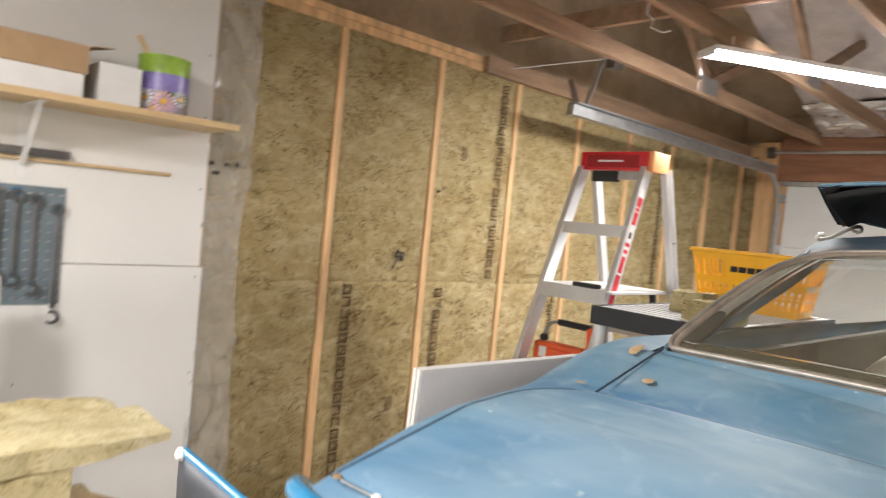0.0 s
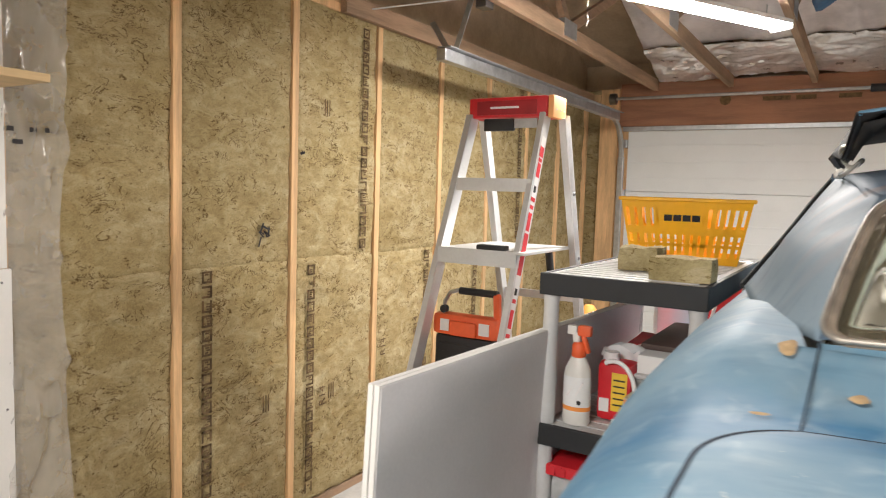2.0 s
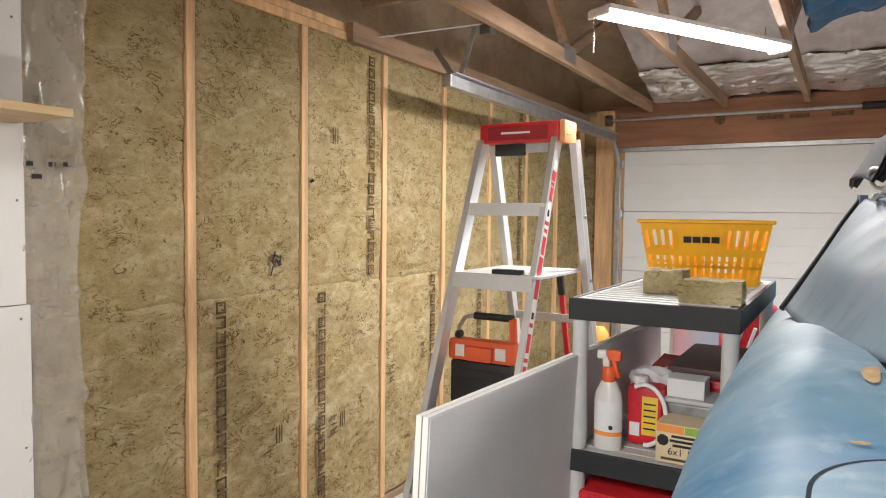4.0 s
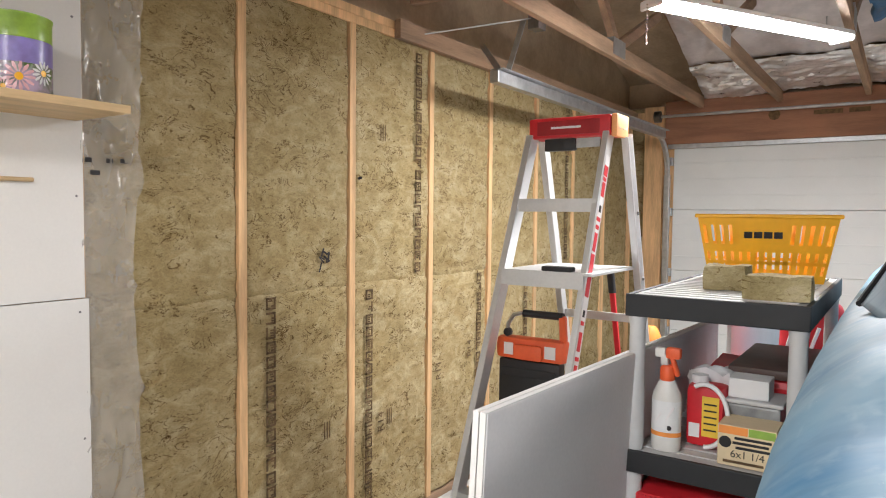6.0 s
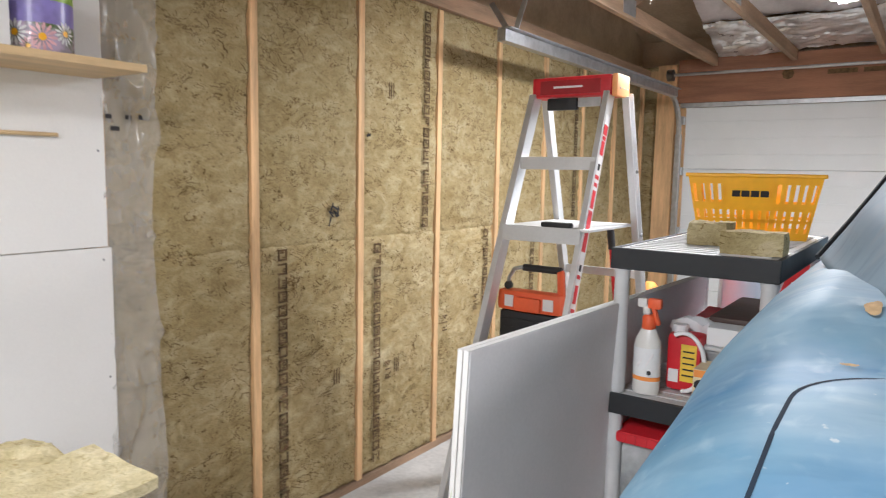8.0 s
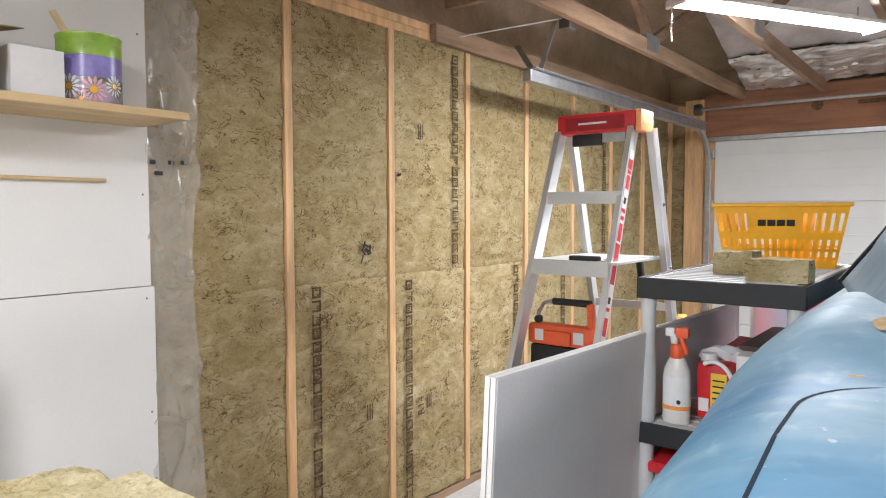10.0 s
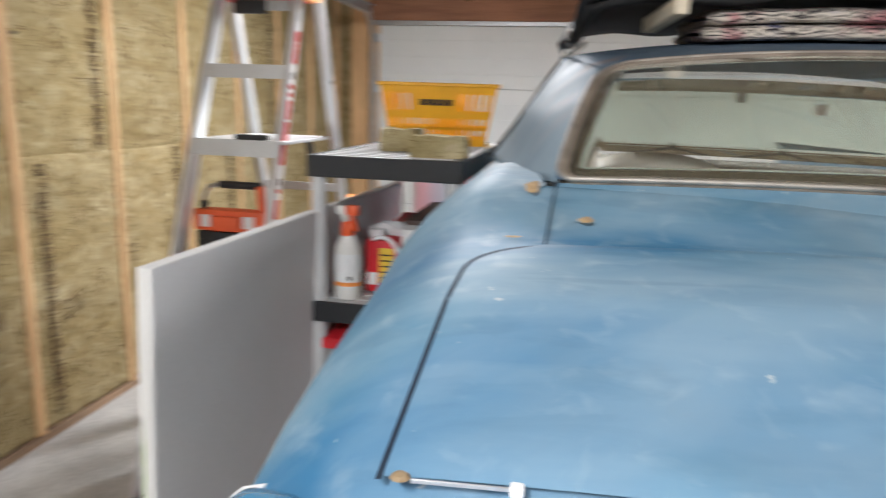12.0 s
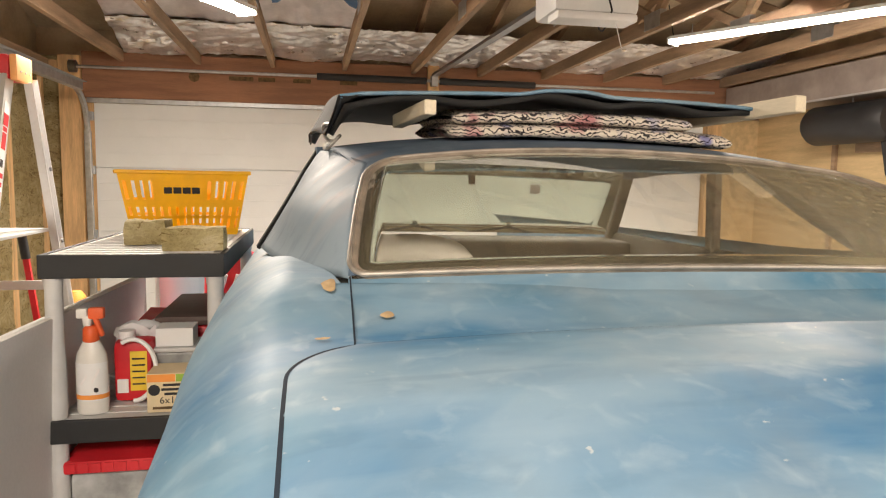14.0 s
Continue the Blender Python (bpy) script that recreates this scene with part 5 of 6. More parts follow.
# sheets of drywall on edge
A, C = Vector((1.424, -0.705, 0)), Vector((1.502, 0.66, 0))
for k in range(2):
    o = Vector((0.0145 * k, -0.001 * k, 0))
    sh = thing("drywall_sheet", (A.x + o.x, A.y, 0), "white-edged drywall sheet standing on edge against the shelving", "drywall sheet", "drywall sheets")
    part("core", bar(B(), A + o + Vector((0, 0, 0.604)), C + o + Vector((0, 0, 0.604)), 1.20, 0.0115, side=(0.048, 0, 1)), M["drywall"], sh)
    if k == 1:
        part("grey_face", bar(B(), A + o + Vector((0.0068, 0.004, 0.604)), C + o + Vector((0.0068, -0.004, 0.604)), 1.194, 0.001, side=(0.048, 0, 1)), M["drywall_grey"], sh, "grey paper face")
    part("green_tape", bar(B(), A + o + Vector((0.0, -0.0008, 0.604)), A + o + Vector((0, 0.0, 0.604)), 1.19, 0.003, side=(0.048, 0, 1)), M["green"] if k == 0 else M["paper"], sh)


# ---- step ladder ----
la = thing("step_ladder", (0.93, 0.86, 0), "aluminium step ladder with a red top cap and orange side", "ladder")
cap = part("top_cap", box(B(), 0.778, 1.118, 0.795, 0.925, 1.842, 1.922, 0.008), M["red"], la, "red moulded top cap", smooth=40)
# a flat panel, not sunk in; its darker red paints the recess's shade
part("cap_recess", box(B(), 0.815, 1.075, 0.7935, 0.7958, 1.853, 1.908, 0.002), M["dark_red"], cap, "flat panel in darker red for the recess's shade")
part("cap_print", box(B(), 0.875, 1.0, 0.7925, 0.7938, 1.877, 1.885), M["foam"], cap, "pale bar of print")
part("cap_side", box(B(), 1.1185, 1.142, 0.80, 0.93, 1.838, 1.924, 0.006), M["ladder_orange"], la, "pale orange cap end", smooth=40)
for y in (0.83, 0.87, 0.905):
    part("rivet", moved(lathe(B(), [(0.004, 0), (0.003, 0.002)], seg=8), Matrix.Translation((1.142, y, 1.87)) @ Matrix.Rotation(radians(90), 4, "Y")), M["zinc"], cap)
FL = (Vector((0.795, 0.815, 1.85)), Vector((0.655, 0.32, 0.0)))
FR = (Vector((1.112, 0.815, 1.85)), Vector((1.055, 0.30, 0.0)))
BL = (Vector((0.795, 0.915, 1.85)), Vector((0.765, 1.55, 0.0)))
BR = (Vector((1.128, 0.915, 1.85)), Vector((1.12, 1.55, 0.0)))


def channel(bm, p, q, w, d, wall=0.004, out=1):
    """A C-section rail, drawn as one piece: a web with two flanges."""
    z = (q - p).normalized()
    f = z.cross(Vector((1, 0, 0))).normalized()
    h = d / 2
    shape = ((-wall / 2, -h), (w, -h), (w, -h + wall), (wall / 2, -h + wall), (wall / 2, h - wall), (w, h - wall), (w, h), (-wall / 2, h))
    ends = [[bm.verts.new(e + Vector((a * out, 0, 0)) + f * c) for a, c in shape] for e in (p, q)]
    for k in range(8):
        j = (k + 1) % 8
        bm.faces.new((ends[0][k], ends[0][j], ends[1][j], ends[1][k]))
    bm.faces.new(ends[0][::-1]), bm.faces.new(ends[1])
    return bm


for (p, q), w, d, o in ((FL, 0.024, 0.06, -1), (FR, 0.020, 0.06, -1), (BL, 0.025, 0.045, -1), (BR, 0.026, 0.052, 1)):
    rail = part("rail", channel(B(), p, q, w, d, out=o), M["alu"], la, "brushed aluminium rail")
    part("foot", box(B(), q.x - 0.025, q.x + 0.025, q.y - 0.045, q.y + 0.045, -0.0, 0.03, 0.006), M["black"], rail)
d = (FR[1] - FR[0]).normalized()
o = Vector((0.0030, 0.0, 0.0))
part("decal_strip", bar(B(), FR[0] + d * 0.09 + o, FR[0] + d * 1.66 + o, 0.0012, 0.036, side=(1, 0, 0)), M["paper"], la, "white warning strip")
for k, (t0, t1) in enumerate(((0.13, 0.17), (0.175, 0.19), (0.195, 0.25), (0.33, 0.345), (0.36, 0.375), (0.39, 0.46), (0.47, 0.63), (0.72, 0.735), (0.76, 0.83), (0.85, 0.865), (0.88, 1.02), (1.08, 1.12), (1.14, 1.30), (1.34, 1.36), (1.38, 1.60))):
    part("decal", bar(B(), FR[0] + d * t0 + o * 1.35, FR[0] + d * t1 + o * 1.35, 0.0012, 0.028 if k % 3 else 0.034, side=(1, 0, 0)), M["red"], la, "red warning block")
for t0 in (0.285, 0.68, 1.05):
    part("decal", bar(B(), FR[0] + d * t0 + o * 1.35, FR[0] + d * (t0 + 0.025) + o * 1.35, 0.0012, 0.018, side=(1, 0, 0)), M["dark_ink"], la, "dark pictogram block")


def on(rail, z):
    return rail[0].lerp(rail[1], (rail[0].z - z) / rail[0].z)


for z in (1.60, 0.78, 0.50, 0.24):
    a, b = on(FL, z), on(FR, z)
    st = part("step", box(B(), a.x + 0.003, b.x - 0.003, a.y - 0.035, a.y + 0.045, z - 0.006, z, 0.002), M["alu"], la, "ribbed aluminium step")
    part("step_front", box(B(), a.x + 0.003, b.x - 0.003, a.y - 0.038, a.y - 0.0355, z - 0.048, z + 0.002), M["alu"], st)
a, b = on(FL, 1.325), on(FR, 1.325)
pl = part("platform", box(B(), a.x + 0.002, b.x + 0.03, a.y - 0.05, 1.09, 1.318, 1.33, 0.003), M["alu"], la, "wide aluminium platform step")
part("platform_front", box(B(), a.x + 0.002, b.x - 0.003, a.y - 0.054, a.y - 0.0505, 1.27, 1.331), M["alu"], pl)
part("grip", box(B(), 0.93, 1.05, a.y - 0.062, a.y - 0.02, 1.331, 1.35, 0.006), M["black"], pl, "black rubber grip", smooth=40)
part("tray_latch", box(B(), 0.85, 0.98, 0.788, 0.812, 1.79, 1.838, 0.006), M["black"], la, "black latch under the cap", smooth=40)
part("spec_plate", box(B(), 0.985, 1.08, 0.788, 0.796, 1.80, 1.836, 0.001), M["zinc"], la)
for z in (1.10, 0.55):
    a, b = on(BL, z), on(BR, z)
    part("back_brace", bar(B(), a, b, 0.035, 0.012, side=(0, 0, 1)), M["alu"], la)
for z in (1.55, 1.28):
    part("bolt", moved(lathe(B(), [(0.009, 0), (0.006, 0.006)], seg=10), Matrix.Translation(on(BR, z) + Vector((0.028, 0, 0))) @ Matrix.Rotation(radians(90), 4, "Y")), M["steel"], la)

# folding cart leaning inside the ladder
ct = thing("folding_cart", (0.86, 0.74, 0), "folded hand cart with an orange head and black body", "hand cart")
part("body", box(B(), 0.735, 1.0, 0.70, 0.755, 0.0, 0.965, 0.012), M["black"], ct, "black plastic body", smooth=40)
part("head", box(B(), 0.725, 1.02, 0.69, 0.765, 0.966, 1.055, 0.022), M["red_orange"], ct, "orange-red moulded head", smooth=50)
part("latch", box(B(), 0.812, 0.935, 0.672, 0.6895, 0.972, 1.032, 0.012), M["red_orange"], ct, "orange-red grip pad", smooth=50)
for x0, x1 in ((0.765, 0.806), (0.942, 0.988)):
    part("inset", box(B(), x0, x1, 0.6865, 0.6895, 0.985, 1.033, 0.001), M["drywall_grey"], ct, "grey inset plate")
part("arm", bar(B(), (1.005, 0.728, 1.03), (0.998, 0.728, 1.15), 0.026, 0.03, bevel=0.006), M["red_orange"], ct, "orange-red handle arm")
part("pivot", moved(lathe(B(), [(0.016, 0), (0.016, 0.02), (0.009, 0.022)], seg=14), Matrix.Translation((0.775, 0.712, 1.072)) @ Matrix.Rotation(radians(90), 4, "X")), M["black"], ct, smooth=40)
for z in (0.55, 0.75, 0.90):
    part("ridge", box(B(), 0.75, 0.985, 0.692, 0.6995, z, z + 0.035, 0.003), M["black"], ct)
bm = tube(B(), [(a, 0.73, z) for a, z in ((0.755, 1.05), (0.76, 1.10), (0.785, 1.138), (0.82, 1.148), (0.985, 1.148))], 0.009)
part("handle_tube", bm, M["zinc"], ct, smooth=50)
part("grip", rod(B(), (0.83, 0.73, 1.148), (1.0, 0.73, 1.148), 0.015), M["black"], ct, smooth=50)
ct.matrix_basis = Matrix.Translation((-0.028, 0, 0)) @ ct.matrix_basis
bc = thing("bar_clamp", (1.10, 1.35, 0), "red bar clamp with a black handle leaning by the ladder", "clamp")
part("bar", bar(B(), (1.06, 1.40, 0.0), (0.985, 1.22, 1.20), 0.022, 0.014), M["red"], bc)
part("handle", rod(B(), (0.985, 1.22, 1.20), (0.978, 1.205, 1.30), 0.017), M["black"], bc, smooth=40)
mk = thing("marker_cone", (1.07, 1.52, 0), "tall orange plastic marker cone behind the drywall", "cone")
part("cone", lathe(B(), [(0.13, 0.03), (0.11, 0.08), (0.055, 0.9), (0.05, 0.96), (0.035, 1.0), (0.02, 1.02)], centre=(1.07, 1.52, 0)), M["orange"], mk, smooth=50)
part("foot", box(B(), 0.90, 1.24, 1.35, 1.69, 0, 0.03, 0.008), M["orange"], mk)
bs = tagged(link("sheet_panel", box(B(), 1.52, 1.535, 0.95, 2.15, 0.0, 1.19, 0.002), M["drywall_grey"]), "grey panel standing behind the shelving", "panel")
tagged(link("floor_scrap", box(B(), 0.56, 0.68, 0.17, 0.25, 0.0, 0.05, 0.012), M["red"]), "small red tool lying on the slab", "tool")

# ---- wall shelf and what stands on it ----
ws_ = thing("wall_shelf", (0.15, -1.7, 1.80), "long pine shelf board on white brackets", "shelf")
part("board", box(B(), 0.020, 0.300, -3.2, -0.622, 1.800, 1.822, 0.002), M["shelf_pine"], ws_)
for y in (-1.24, -2.2, -3.0):
    bk = part("bracket", box(B(), 0.020, 0.024, y - 0.012, y + 0.012, 1.56, 1.799), M["paper"], ws_, "white pressed steel bracket")
    part("arm", box(B(), 0.0245, 0.25, y - 0.012, y + 0.012, 1.795, 1.799), M["paper"], bk)
    part("brace", bar(B(), (0.03, y, 1.60), (0.22, y, 1.795), 0.018, 0.004, side=(0, 1, 0)), M["paper"], bk)
ZS = 1.8225
pc = thing("paint_can", (0.17, -0.855, ZS), "tall can with a green and violet floral label and stirring stick", "can")
part("floral_band", lathe(B(), [(0.083, 0.0), (0.085, 0.004), (0.085, 0.075)], centre=(0.17, -0.855, ZS), seg=32), M["coral"], pc, "pale floral band", smooth=50)
part("violet_band", lathe(B(), [(0.085, 0.0755), (0.085, 0.135)], centre=(0.17, -0.855, ZS), seg=32), M["purple"], pc, "violet band", smooth=50)
part("green_band", lathe(B(), [(0.085, 0.1355), (0.085, 0.188), (0.087, 0.19), (0.087, 0.196), (0.081, 0.198), (0.078, 0.192)], centre=(0.17, -0.855, ZS), seg=32), M["green"], pc, "green band and rim", smooth=50)
part("stick", bar(B(), (0.165, -0.875, ZS + 0.14), (0.13, -0.935, ZS + 0.265), 0.02, 0.004, side=(0, 1, 0)), M["pine"], pc, "pale stirring stick")
def flower(angle, z, size, petal, heart):
    """A printed daisy wrapped round the can."""
    def wrap(a, r, lift):
        s_, h_ = size * r * math.cos(a), size * r * math.sin(a)
        g = radians(angle) + s_ / 0.085
        return (0.17 + (0.085 + lift) * math.cos(g), -0.855 + (0.085 + lift) * math.sin(g), ZS + max(0.003, z + h_))
    bm = B()
    for k in range(13):
        a = 2 * math.pi * k / 13
        bm.faces.new([bm.verts.new(wrap(a + da, r, 0.0008)) for da, r in ((0, 0.25), (-0.17, 0.7), (-0.06, 1.0), (0.06, 1.0), (0.17, 0.7))])
    part("petals", bm, petal, pc, "pale printed petals")
    bm = B()
    bm.faces.new([bm.verts.new(wrap(2 * math.pi * k / 10, 0.27, 0.0013)) for k in range(10)])
    part("flower_heart", bm, heart, pc)


flower(-62, 0.048, 0.034, M["paper"], M["yellow"])
flower(-18, 0.040, 0.037, M["petal_pink"], M["yellow"])
flower(22, 0.055, 0.030, M["paper"], M["yellow"])
flower(-40, 0.014, 0.022, M["petal_pink"], M["yellow"])
bx = thing("white_carton", (0.18, -1.02, ZS), "small white carton with grey print on the shelf", "carton")
part("carton", box(B(), 0.09, 0.245, -1.085, -0.955, ZS, ZS + 0.13, 0.002), M["paper"], bx)
for z, a, b in ((0.095, -1.06, -1.0), (0.082, -1.06, -0.985), (0.055, -1.05, -1.0), (0.045, -1.03, -1.005)):
    part("print_bar", box(B(), 0.2452, 0.246, a, b, ZS + z, ZS + z + 0.006), M["drywall_grey"], bx)
cb = thing("cardboard_box", (0.15, -1.32, ZS), "brown and white cardboard box with loose flaps on the shelf", "box")
part("tray", box(B(), 0.04, 0.262, -1.62, -1.135, ZS, ZS + 0.075, 0.002), M["paper"], cb, "white lower tray")
part("sleeve", box(B(), 0.036, 0.268, -1.63, -1.125, ZS + 0.076, ZS + 0.165, 0.002), M["card"], cb, "brown cardboard sleeve")
part("flap", bar(B(), (0.12, -1.125, ZS + 0.172), (0.20, -1.06, ZS + 0.182), 0.10, 0.003, side=(0, 1, 0.2)), M["card"], cb)
wr = thing("wrench_rack", (0.02, -1.2, 1.33), "blue-grey steel pegboard on the wall hung with combination wrenches", "tool rack")
part("panel", box(B(), 0.020, 0.026, -1.62, -1.100, 1.135, 1.535, 0.002), M["rack"], wr)
bm = B()
for r in range(12):
    for c in range(16):
        box(bm, 0.0255, 0.0268, -1.60 + c * 0.032, -1.586 + c * 0.032, 1.155 + r * 0.032, 1.160 + r * 0.032)
tagged(part("slots", bm, M["zinc"], wr, "rows of punched slots"), kind="stuff")
for k, (y, top, ln_) in enumerate(((-1.122, 1.462, 0.37), (-1.190, 1.490, 0.30), (-1.245, 1.50, 0.28), (-1.295, 1.50, 0.27), (-1.35, 1.51, 0.26), (-1.40, 1.51, 0.25))):
    w = part("wrench", bar(B(), (0.040, y, top - 0.02), (0.040, y, top - ln_ + 0.03), 0.017, 0.008, side=(0, 1, 0), bevel=0.003), M["steel"], wr, "chrome-dulled combination wrench")
    bm = B()
    for j in range(16):
        a, b = 2 * math.pi * j / 16, 2 * math.pi * (j + 1) / 16
        bar(bm, (0.040, y + 0.016 * math.cos(a), top + 0.016 * math.sin(a)), (0.040, y + 0.016 * math.cos(b), top + 0.016 * math.sin(b)), 0.011, 0.009, side=(1, 0, 0))
    part("ring_end", bm, M["steel"], w)
    bm = B()
    for j in range(11):
        a, b = math.pi * (-0.30 - 1.4 * j / 11 + 0.45) + math.pi, math.pi * (-0.30 - 1.4 * (j + 1) / 11 + 0.45) + math.pi
        zc = top - ln_
        bar(bm, (0.040, y + 0.02 * math.sin(a), zc - 0.02 * math.cos(a)), (0.040, y + 0.02 * math.sin(b), zc - 0.02 * math.cos(b)), 0.013, 0.009, side=(1, 0, 0))
    part("open_end", bm, M["steel"], w)
part("blue_tag", box(B(), 0.0265, 0.0275, -1.262, -1.232, 1.505, 1.525), M["tarp"], wr)
tagged(link("level_bar", box(B(), 0.020, 0.05, -1.9, -1.10, 1.634, 1.66, 0.004), M["steel"]), "dark metal straightedge hung on the drywall", "straightedge")
tagged(link("wood_dowel", rod(B(), (0.032, -1.55, 1.622), (0.028, -0.75, 1.622), 0.0062), M["shelf_pine"]), "thin wooden dowel resting on wall screws", "dowel")
rl = tagged(link("foam_roll", lathe(B(), [(0.085, 0), (0.09, 0.01), (0.088, 0.7), (0.072, 1.262), (0.055, 1.27)], centre=(0.30, -1.40, 0), seg=28), M["foam"], smooth=40), "white foam roll standing against the drywall", "roll")

# ---- stack of wool batts by the wall ----
rng = random.Random(11)
for k in range(10):
    z = 0.0982 * k
    a, b = 0.765 + rng.uniform(-0.02, 0.03), 1.135 + rng.uniform(-0.03, 0.02)
    e = (-1.20 + rng.uniform(-0.04, 0.03)) if k < 8 else -1.36 + rng.uniform(-0.02, 0.02)
    bm = rough_slab(a, b, -2.15 + rng.uniform(-0.05, 0.05), e, z + 0.0005, z + 0.0977, 0.035, 0.009, k + 20, 11)
    for v in bm.verts:
        v.co.z = min(z + 0.0977, max(z + 0.0005, v.co.z))
    tagged(link("wool_batt_spare", bm, M["pale_wool"], smooth=50), "pale spare mineral wool batt in a stack on the slab", "insulation batt", "stacked wool batts")
bm = rough_slab(0.965, 1.16, -2.3, -1.155, 0.9825, 1.030, 0.020, 0.009, 41, 13)
for v in bm.verts:
    tip = max(0.0, (v.co.y + 1.36) / 0.205)
    v.co.z = max(0.9825 + 0.030 * tip ** 1.2, v.co.z + 0.004 * tip)
tagged(link("wool_batt_spare", bm, M["pale_wool"], smooth=50), "torn pale mineral wool batt lying on the stack", "insulation batt", "stacked wool batts")
bm = rough_slab(0.78, 0.955, -2.2, -1.18, 0.9825, 1.018, 0.012, 0.014, 47, 24)
for v in bm.verts:
    v.co.z = max(0.9825, v.co.z + 0.012 * abs(noise.noise(v.co * 31)))
tagged(link("wool_batt_spare", bm, M["pale_wool"], smooth=50), "fluffy torn wool batt with a ragged end on the stack", "insulation batt", "stacked wool batts")
tagged(link("fibre_board", bar(B(), (0.86, -1.36, 0.797), (1.19, -1.165, 0.797), 0.22, 0.018, side=(0.5, -0.85, 0)), M["pine"]), "yellowish board offcut sticking out of the wool stack", "board")

# ---- door opener ----
op = thing("door_opener", (3.18, 0.95, 2.3), "white garage door opener hung from the trusses", "door opener")
part("motor_box", box(B(), 3.025, 3.385, 0.88, 1.14, 2.195, 2.36, 0.03), M["opener"], op, smooth=50)
part("lower_lens", box(B(), 3.035, 3.375, 0.872, 1.0, 2.165, 2.20, 0.016), M["foam"], op, "white lamp cover", smooth=50)
for k in range(14):
    part("vent_slot", box(B(), 3.13 + k * 0.014, 3.138 + k * 0.014, 0.8785, 0.8798, 2.265, 2.295), M["trim_black"], op)
part("rail", bar(B(), (3.165, 1.2, 2.34), (3.165, 4.28, 2.45), 0.05, 0.022), M["steel"], op, "dark steel opener rail")
for x in (3.03, 3.36):
    part("hanger", bar(B(), (x, 1.05, 2.32), (x, 1.05, 2.56), 0.03, 0.003), M["zinc"], op)
part("dark_plate", box(B(), 3.20, 3.40, 0.95, 1.3, 2.362, 2.45, 0.004), M["trim_black"], op)


def wire(name, pts, r, material, label):
    bm = tube(B(), [p for k, p in enumerate(pts) if not k or (p - pts[k - 1]).length > 1e-5], r, 6)
    return tagged(link(name, bm, material, smooth=60), label, "wire")


def sag(a, b, drop, n=14):
    a, b = Vector(a), Vector(b)
    return [a.lerp(b, k / n) - Vector((0, 0, drop * math.sin(math.pi * k / n))) for k in range(n + 1)]


wire("opener_cord", sag((3.22, 0.87, 2.33), (3.25, 0.85, 2.20), -0.0) + sag((3.25, 0.85, 2.20), (3.62, 1.9, 2.48), 0.10), 0.004, M["trim_black"], "black power cord sagging from the opener")
wire("antenna_wire", sag((3.27, 0.865, 2.17), (3.30, 0.86, 2.06), 0.0), 0.0018, M["foam"], "thin pale antenna wire hanging from the opener")
wire("lamp_cord", sag((4.29, 2.24, 2.43), (4.25, 2.24, 2.62), 0.0), 0.004, M["trim_black"], "black lamp cord rising to the truss")
wire("loose_wire", [Vector((0.93, 1.02, 2.66)), Vector((0.93, 0.95, 2.64)), Vector((0.95, 0.94, 2.60)), Vector((0.94, 0.95, 2.56)), Vector((0.97, 0.96, 2.53)), Vector((0.96, 0.965, 2.50)), Vector((1.01, 0.98, 2.475)), Vector((1.04, 0.99, 2.48))], 0.004, M["foam"], "loose kinked white cable end hanging from the truss")

# ---- far side of the garage ----
sd = thing("side_beam", (6.2, 2.5, 2.2), "boxed beam wrapped in cloudy film along the far wall", "beam")
part("beam_face", box(B(), 6.05, 6.44, 0.4, 4.36, 2.21, 2.455, 0.004), M["beam_film"], sd)
part("beam_lip", box(B(), 6.035, 6.049, 0.4, 4.36, 2.20, 2.215), M["alu"], sd)
bg = thing("duffel_bag", (6.2, 2.9, 2.0), "black duffel hanging below the beam on the far wall", "bag")
part("duffel", moved(lathe(B(), [(0.03, -0.42), (0.13, -0.41), (0.16, -0.36), (0.16, 0.36), (0.13, 0.41), (0.03, 0.42)], seg=20), Matrix.Translation((6.22, 2.95, 2.02)) @ Matrix.Rotation(radians(90), 4, "X")), M["black"], bg, smooth=50)
part("strap", bar(B(), (6.22, 2.62, 2.0), (6.24, 2.55, 1.62), 0.10, 0.03, side=(0, 1, 0)), M["black"], bg)
part("hook", rod(B(), (6.22, 2.95, 2.17), (6.22, 2.95, 2.215), 0.006), M["zinc"], bg)
hs = thing("hose", (6.3, 2.4, 1.7), "dark hose coiled on hooks on the far wall", "hose")
bm = tube(B(), [(6.40 - 0.0006 * k, 2.35 + 0.16 * math.cos(2 * math.pi * k / 20), 1.75 + 0.16 * math.sin(2 * math.pi * k / 20)) for k in range(41)], 0.015)
part("coil", bm, M["brown_case"], hs, smooth=50)
part("peg", rod(B(), (6.45, 2.35, 1.90), (6.38, 2.35, 1.90), 0.01), M["zinc"], hs)
part("tail", rod(B(), (6.40, 2.72, 1.95), (6.41, 2.70, 1.2), 0.016), M["brown_case"], hs)
for y in (3.35, 2.75, 2.1, 1.5):
    part("wall_batten", box(B(), XR - 0.03, XR - 0.001, y - 0.02, y + 0.02, 0, 2.2), M["beam"], wall_right)
part("wall_cleat", box(B(), XR - 0.045, XR - 0.031, 1.2, 3.1, 1.80, 1.89, 0.003), M["beam"], wall_right)

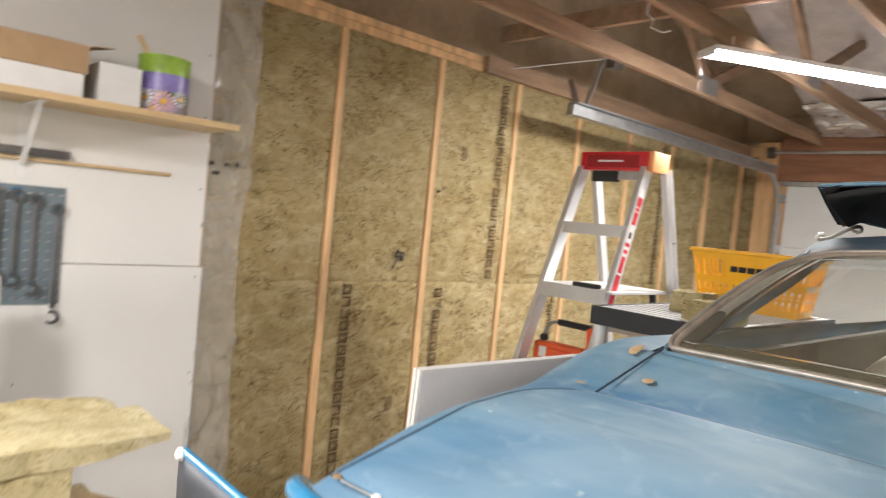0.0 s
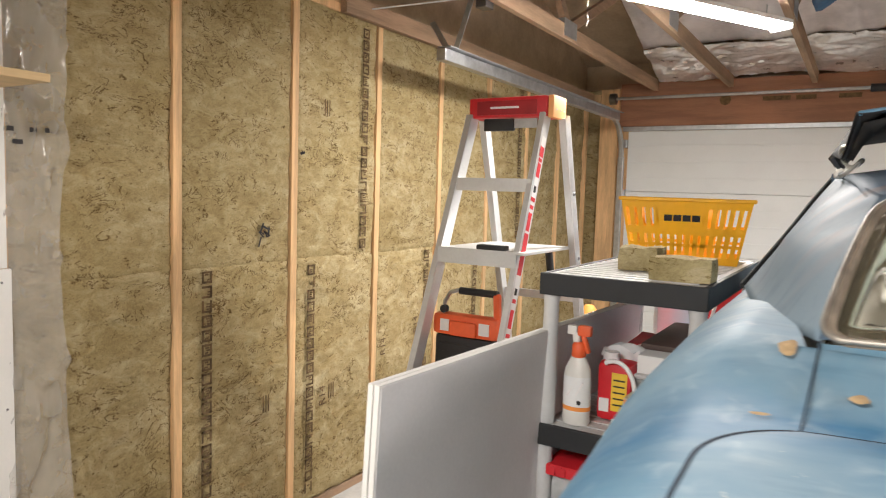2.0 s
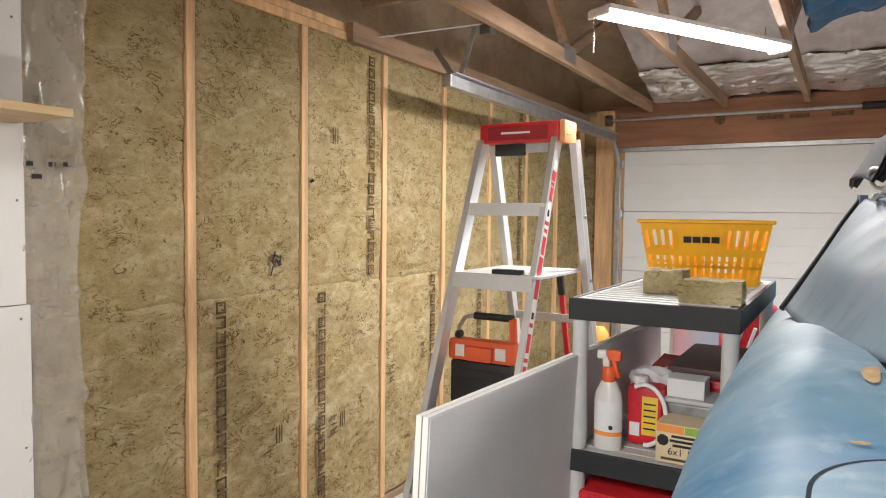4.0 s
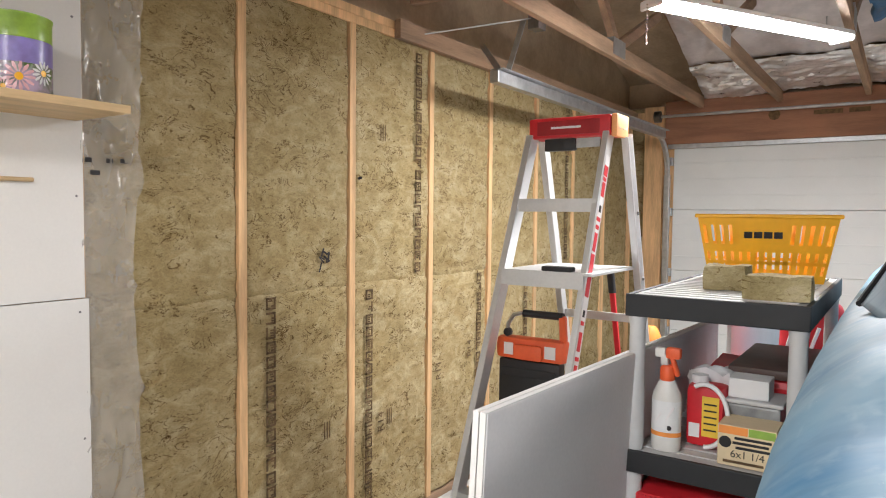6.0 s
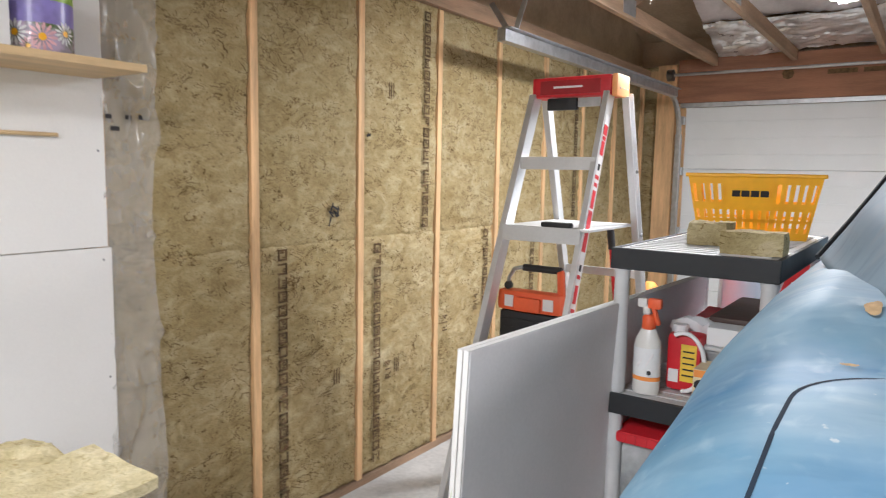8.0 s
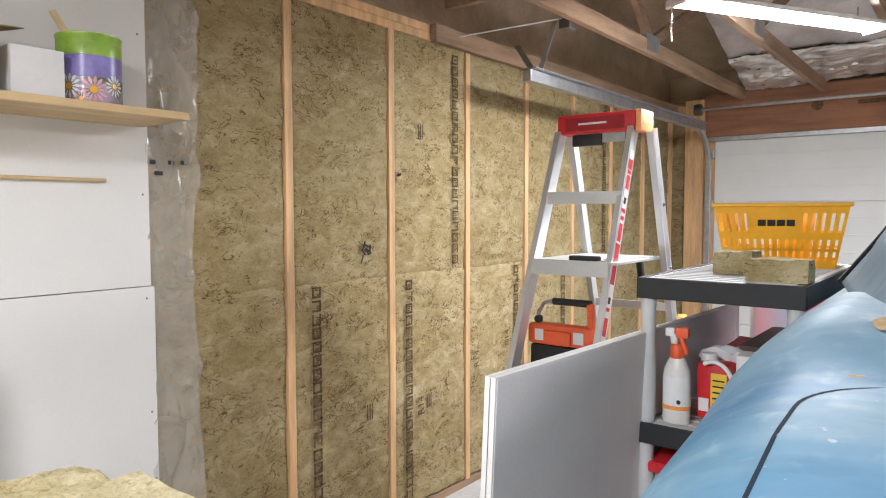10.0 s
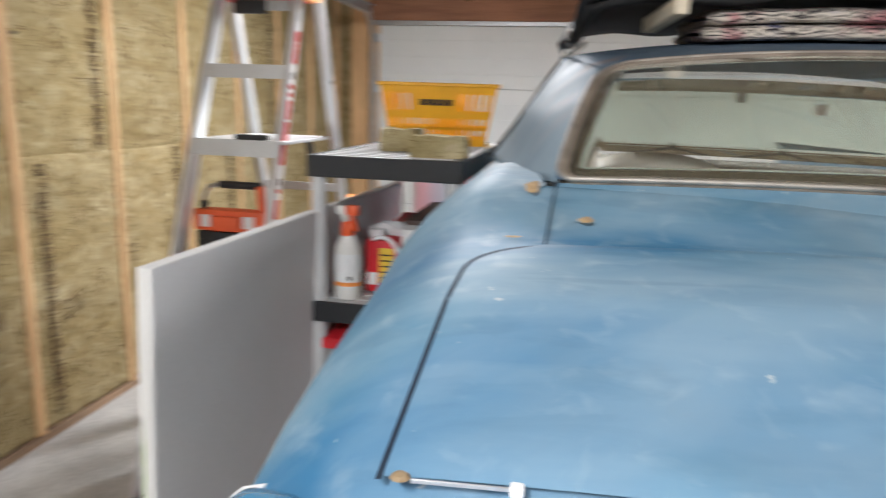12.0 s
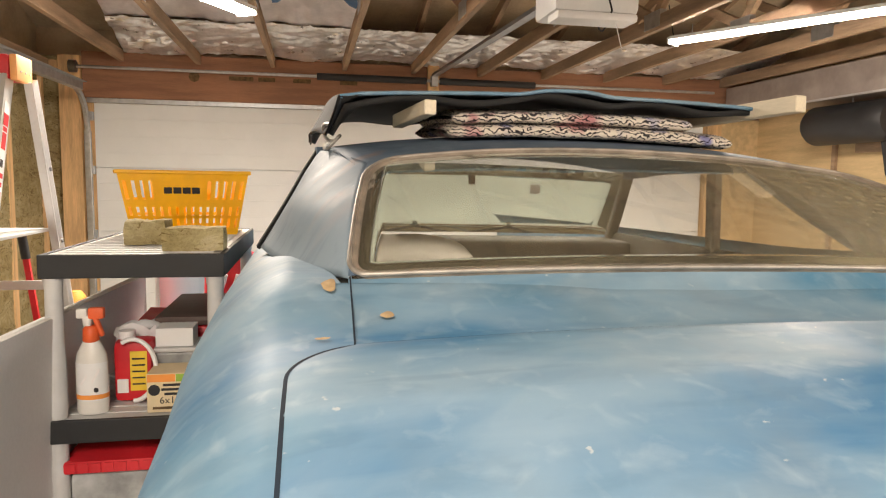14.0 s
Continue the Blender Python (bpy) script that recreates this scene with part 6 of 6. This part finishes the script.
# ---- studs and wool batts of the left wall ----
STUDS = [0.61 * k for k in range(7)]
for k, y in enumerate(STUDS):
    w = 0.019 if k < 6 else 0.038
    part("stud", box(B(), -0.09, 0.002, y - w, y + w, 0.039, 2.376, 0.002), M["stud"], wall_left)
part("stud", box(B(), -0.09, 0.0, 4.30, 4.34, 0.039, 2.376, 0.002), M["stud"], wall_left)
part("stud", box(B(), -0.09, 0.0, -0.629, -0.591, 0.039, 2.376, 0.002), M["stud"], wall_left)


def wool_mesh(seed):
    """A batt's face, 0.57 wide and 1.17 high, pressed into soft folds and torn fibres."""
    bm = B()
    ny, nz = 46, 92

    def f(u, v):
        y, z = -0.288 + 0.576 * u, -0.588 + 1.176 * v
        q = Vector((y * 5, z * 6, seed * 7.1))
        d = 0.009 * noise.noise(q) + 0.006 * noise.noise(Vector((y * 14, z * 26, seed)) + Vector(noise.noise_vector(q)) * 1.5)
        fold = noise.noise(Vector((y * 24, z * 40, seed * 2)) + Vector(noise.noise_vector(q * 1.7)) * 2)
        d += 0.006 * fold
        if fold > 0.38:
            d -= 0.009 * (fold - 0.38) * 2
        rim = min(u, 1 - u) * 0.576
        d -= 0.010 * max(0.0, 1 - rim / 0.02) ** 2
        rim = min(v, 1 - v) * 1.176
        d -= 0.008 * max(0.0, 1 - rim / 0.015) ** 2
        return (d - 0.005, y, z)
    sheet(bm, f, ny, nz)
    box(bm, -0.085, -0.03, -0.285, 0.285, -0.585, 0.585)
    me = bpy.data.meshes.new("wool_batt")
    bmesh.ops.recalc_face_normals(bm, faces=bm.faces)
    bm.to_mesh(me), bm.free()
    for p in me.polygons:
        p.use_smooth = True
    me.materials.append(M["wool"])
    return me


WOOL = [wool_mesh(k) for k in range(6)]
BATT = {}
for k, y in enumerate(STUDS + [4.27]):
    for j, z in enumerate((0.63, 1.805)):
        ob = new("wool_batt", WOOL[(k * 2 + j * 3) % 6])
        ob.parent = wall_left
        ob.location = (0, y - 0.305, z + (0.004 if j == 0 else -0.004))
        if (k + j) % 2:
            ob.rotation_euler = (math.pi, 0, 0)
        BATT[k, j] = ob


def print_column(y, z0, z1, seed):
    """A column of stamped squares, each a plain outline with a bar."""
    r = random.Random(seed)
    z = z0
    bm = B()
    while z < z1:
        s, t = 0.024, 0.0085
        x0, x1 = 0.0035, 0.005
        for a, b, c, e in ((-s, s, -s, -s + t), (-s, s, s - t, s), (-s, -s + t, -s, s), (s - t, s, -s, s)):
            if r.random() < 0.9:
                box(bm, x0, x1, y + a, y + b, z + c, z + e)
        for q in range(3):
            if r.random() < 0.7:
                a = r.uniform(-0.012, 0.004)
                box(bm, x0, x1, y + a, y + a + 0.016, z - 0.013 + q * 0.010, z - 0.007 + q * 0.010)
        z += 0.058
    tagged(part("stamped_marks", bm, M["ink"], wall_left, "column of brown stamped square marks"), kind="stuff")


for y, a, b, sd_ in ((0.132, 0.08, 1.19, 1), (0.725, 0.12, 1.20, 2), (1.10, 1.27, 2.33, 3), (1.707, 0.25, 1.20, 4), (2.30, 0.2, 1.18, 5), (2.92, 1.25, 2.3, 6), (-0.07, 0.12, 0.20, 7)):
    print_column(y, a, b, sd_)
for y, z in ((0.815, 0.545), (1.61, 0.775), (1.30, 0.70)):
    part("rating_print", moved(words("R14", 0.062), Matrix.Translation((0.0045, y, z)) @ ON_LEFT_WALL @ Matrix.Rotation(radians(90), 4, "Z")), M["ink"], wall_left, "brown printed letters")
for y, z in ((0.43, 0.56), (0.80, 1.88), (2.0, 0.65), (0.86, 0.52)):
    for k in range(3):
        part("print_bar", box(B(), 0.003, 0.0045, y + k * 0.016, y + k * 0.016 + 0.005, z, z + 0.075), M["ink"], wall_left)


def stain(y, z, size, seed):
    bm = B()
    r = random.Random(seed)
    for k in range(9):
        a, q = r.uniform(0, 6.28), r.uniform(0, 1) ** 0.7 * size
        cy, cz = y + q * math.cos(a), z + q * 0.9 * math.sin(a)
        b = r.uniform(0, 3.14)
        ln_ = r.uniform(0.2, 0.55) * size
        bar(bm, (0.004, cy - ln_ * math.cos(b), cz - ln_ * math.sin(b)), (0.004, cy + ln_ * math.cos(b), cz + ln_ * math.sin(b)), r.uniform(0.004, 0.010), 0.0015, side=(0, -math.sin(b), math.cos(b)))
    part("scuff", bm, M["dark_ink"], wall_left, "dark scuff torn into the wool")


stain(0.415, 1.345, 0.045, 3)
stain(0.655, 1.70, 0.012, 5)
stain(0.02, 0.12, 0.018, 8)
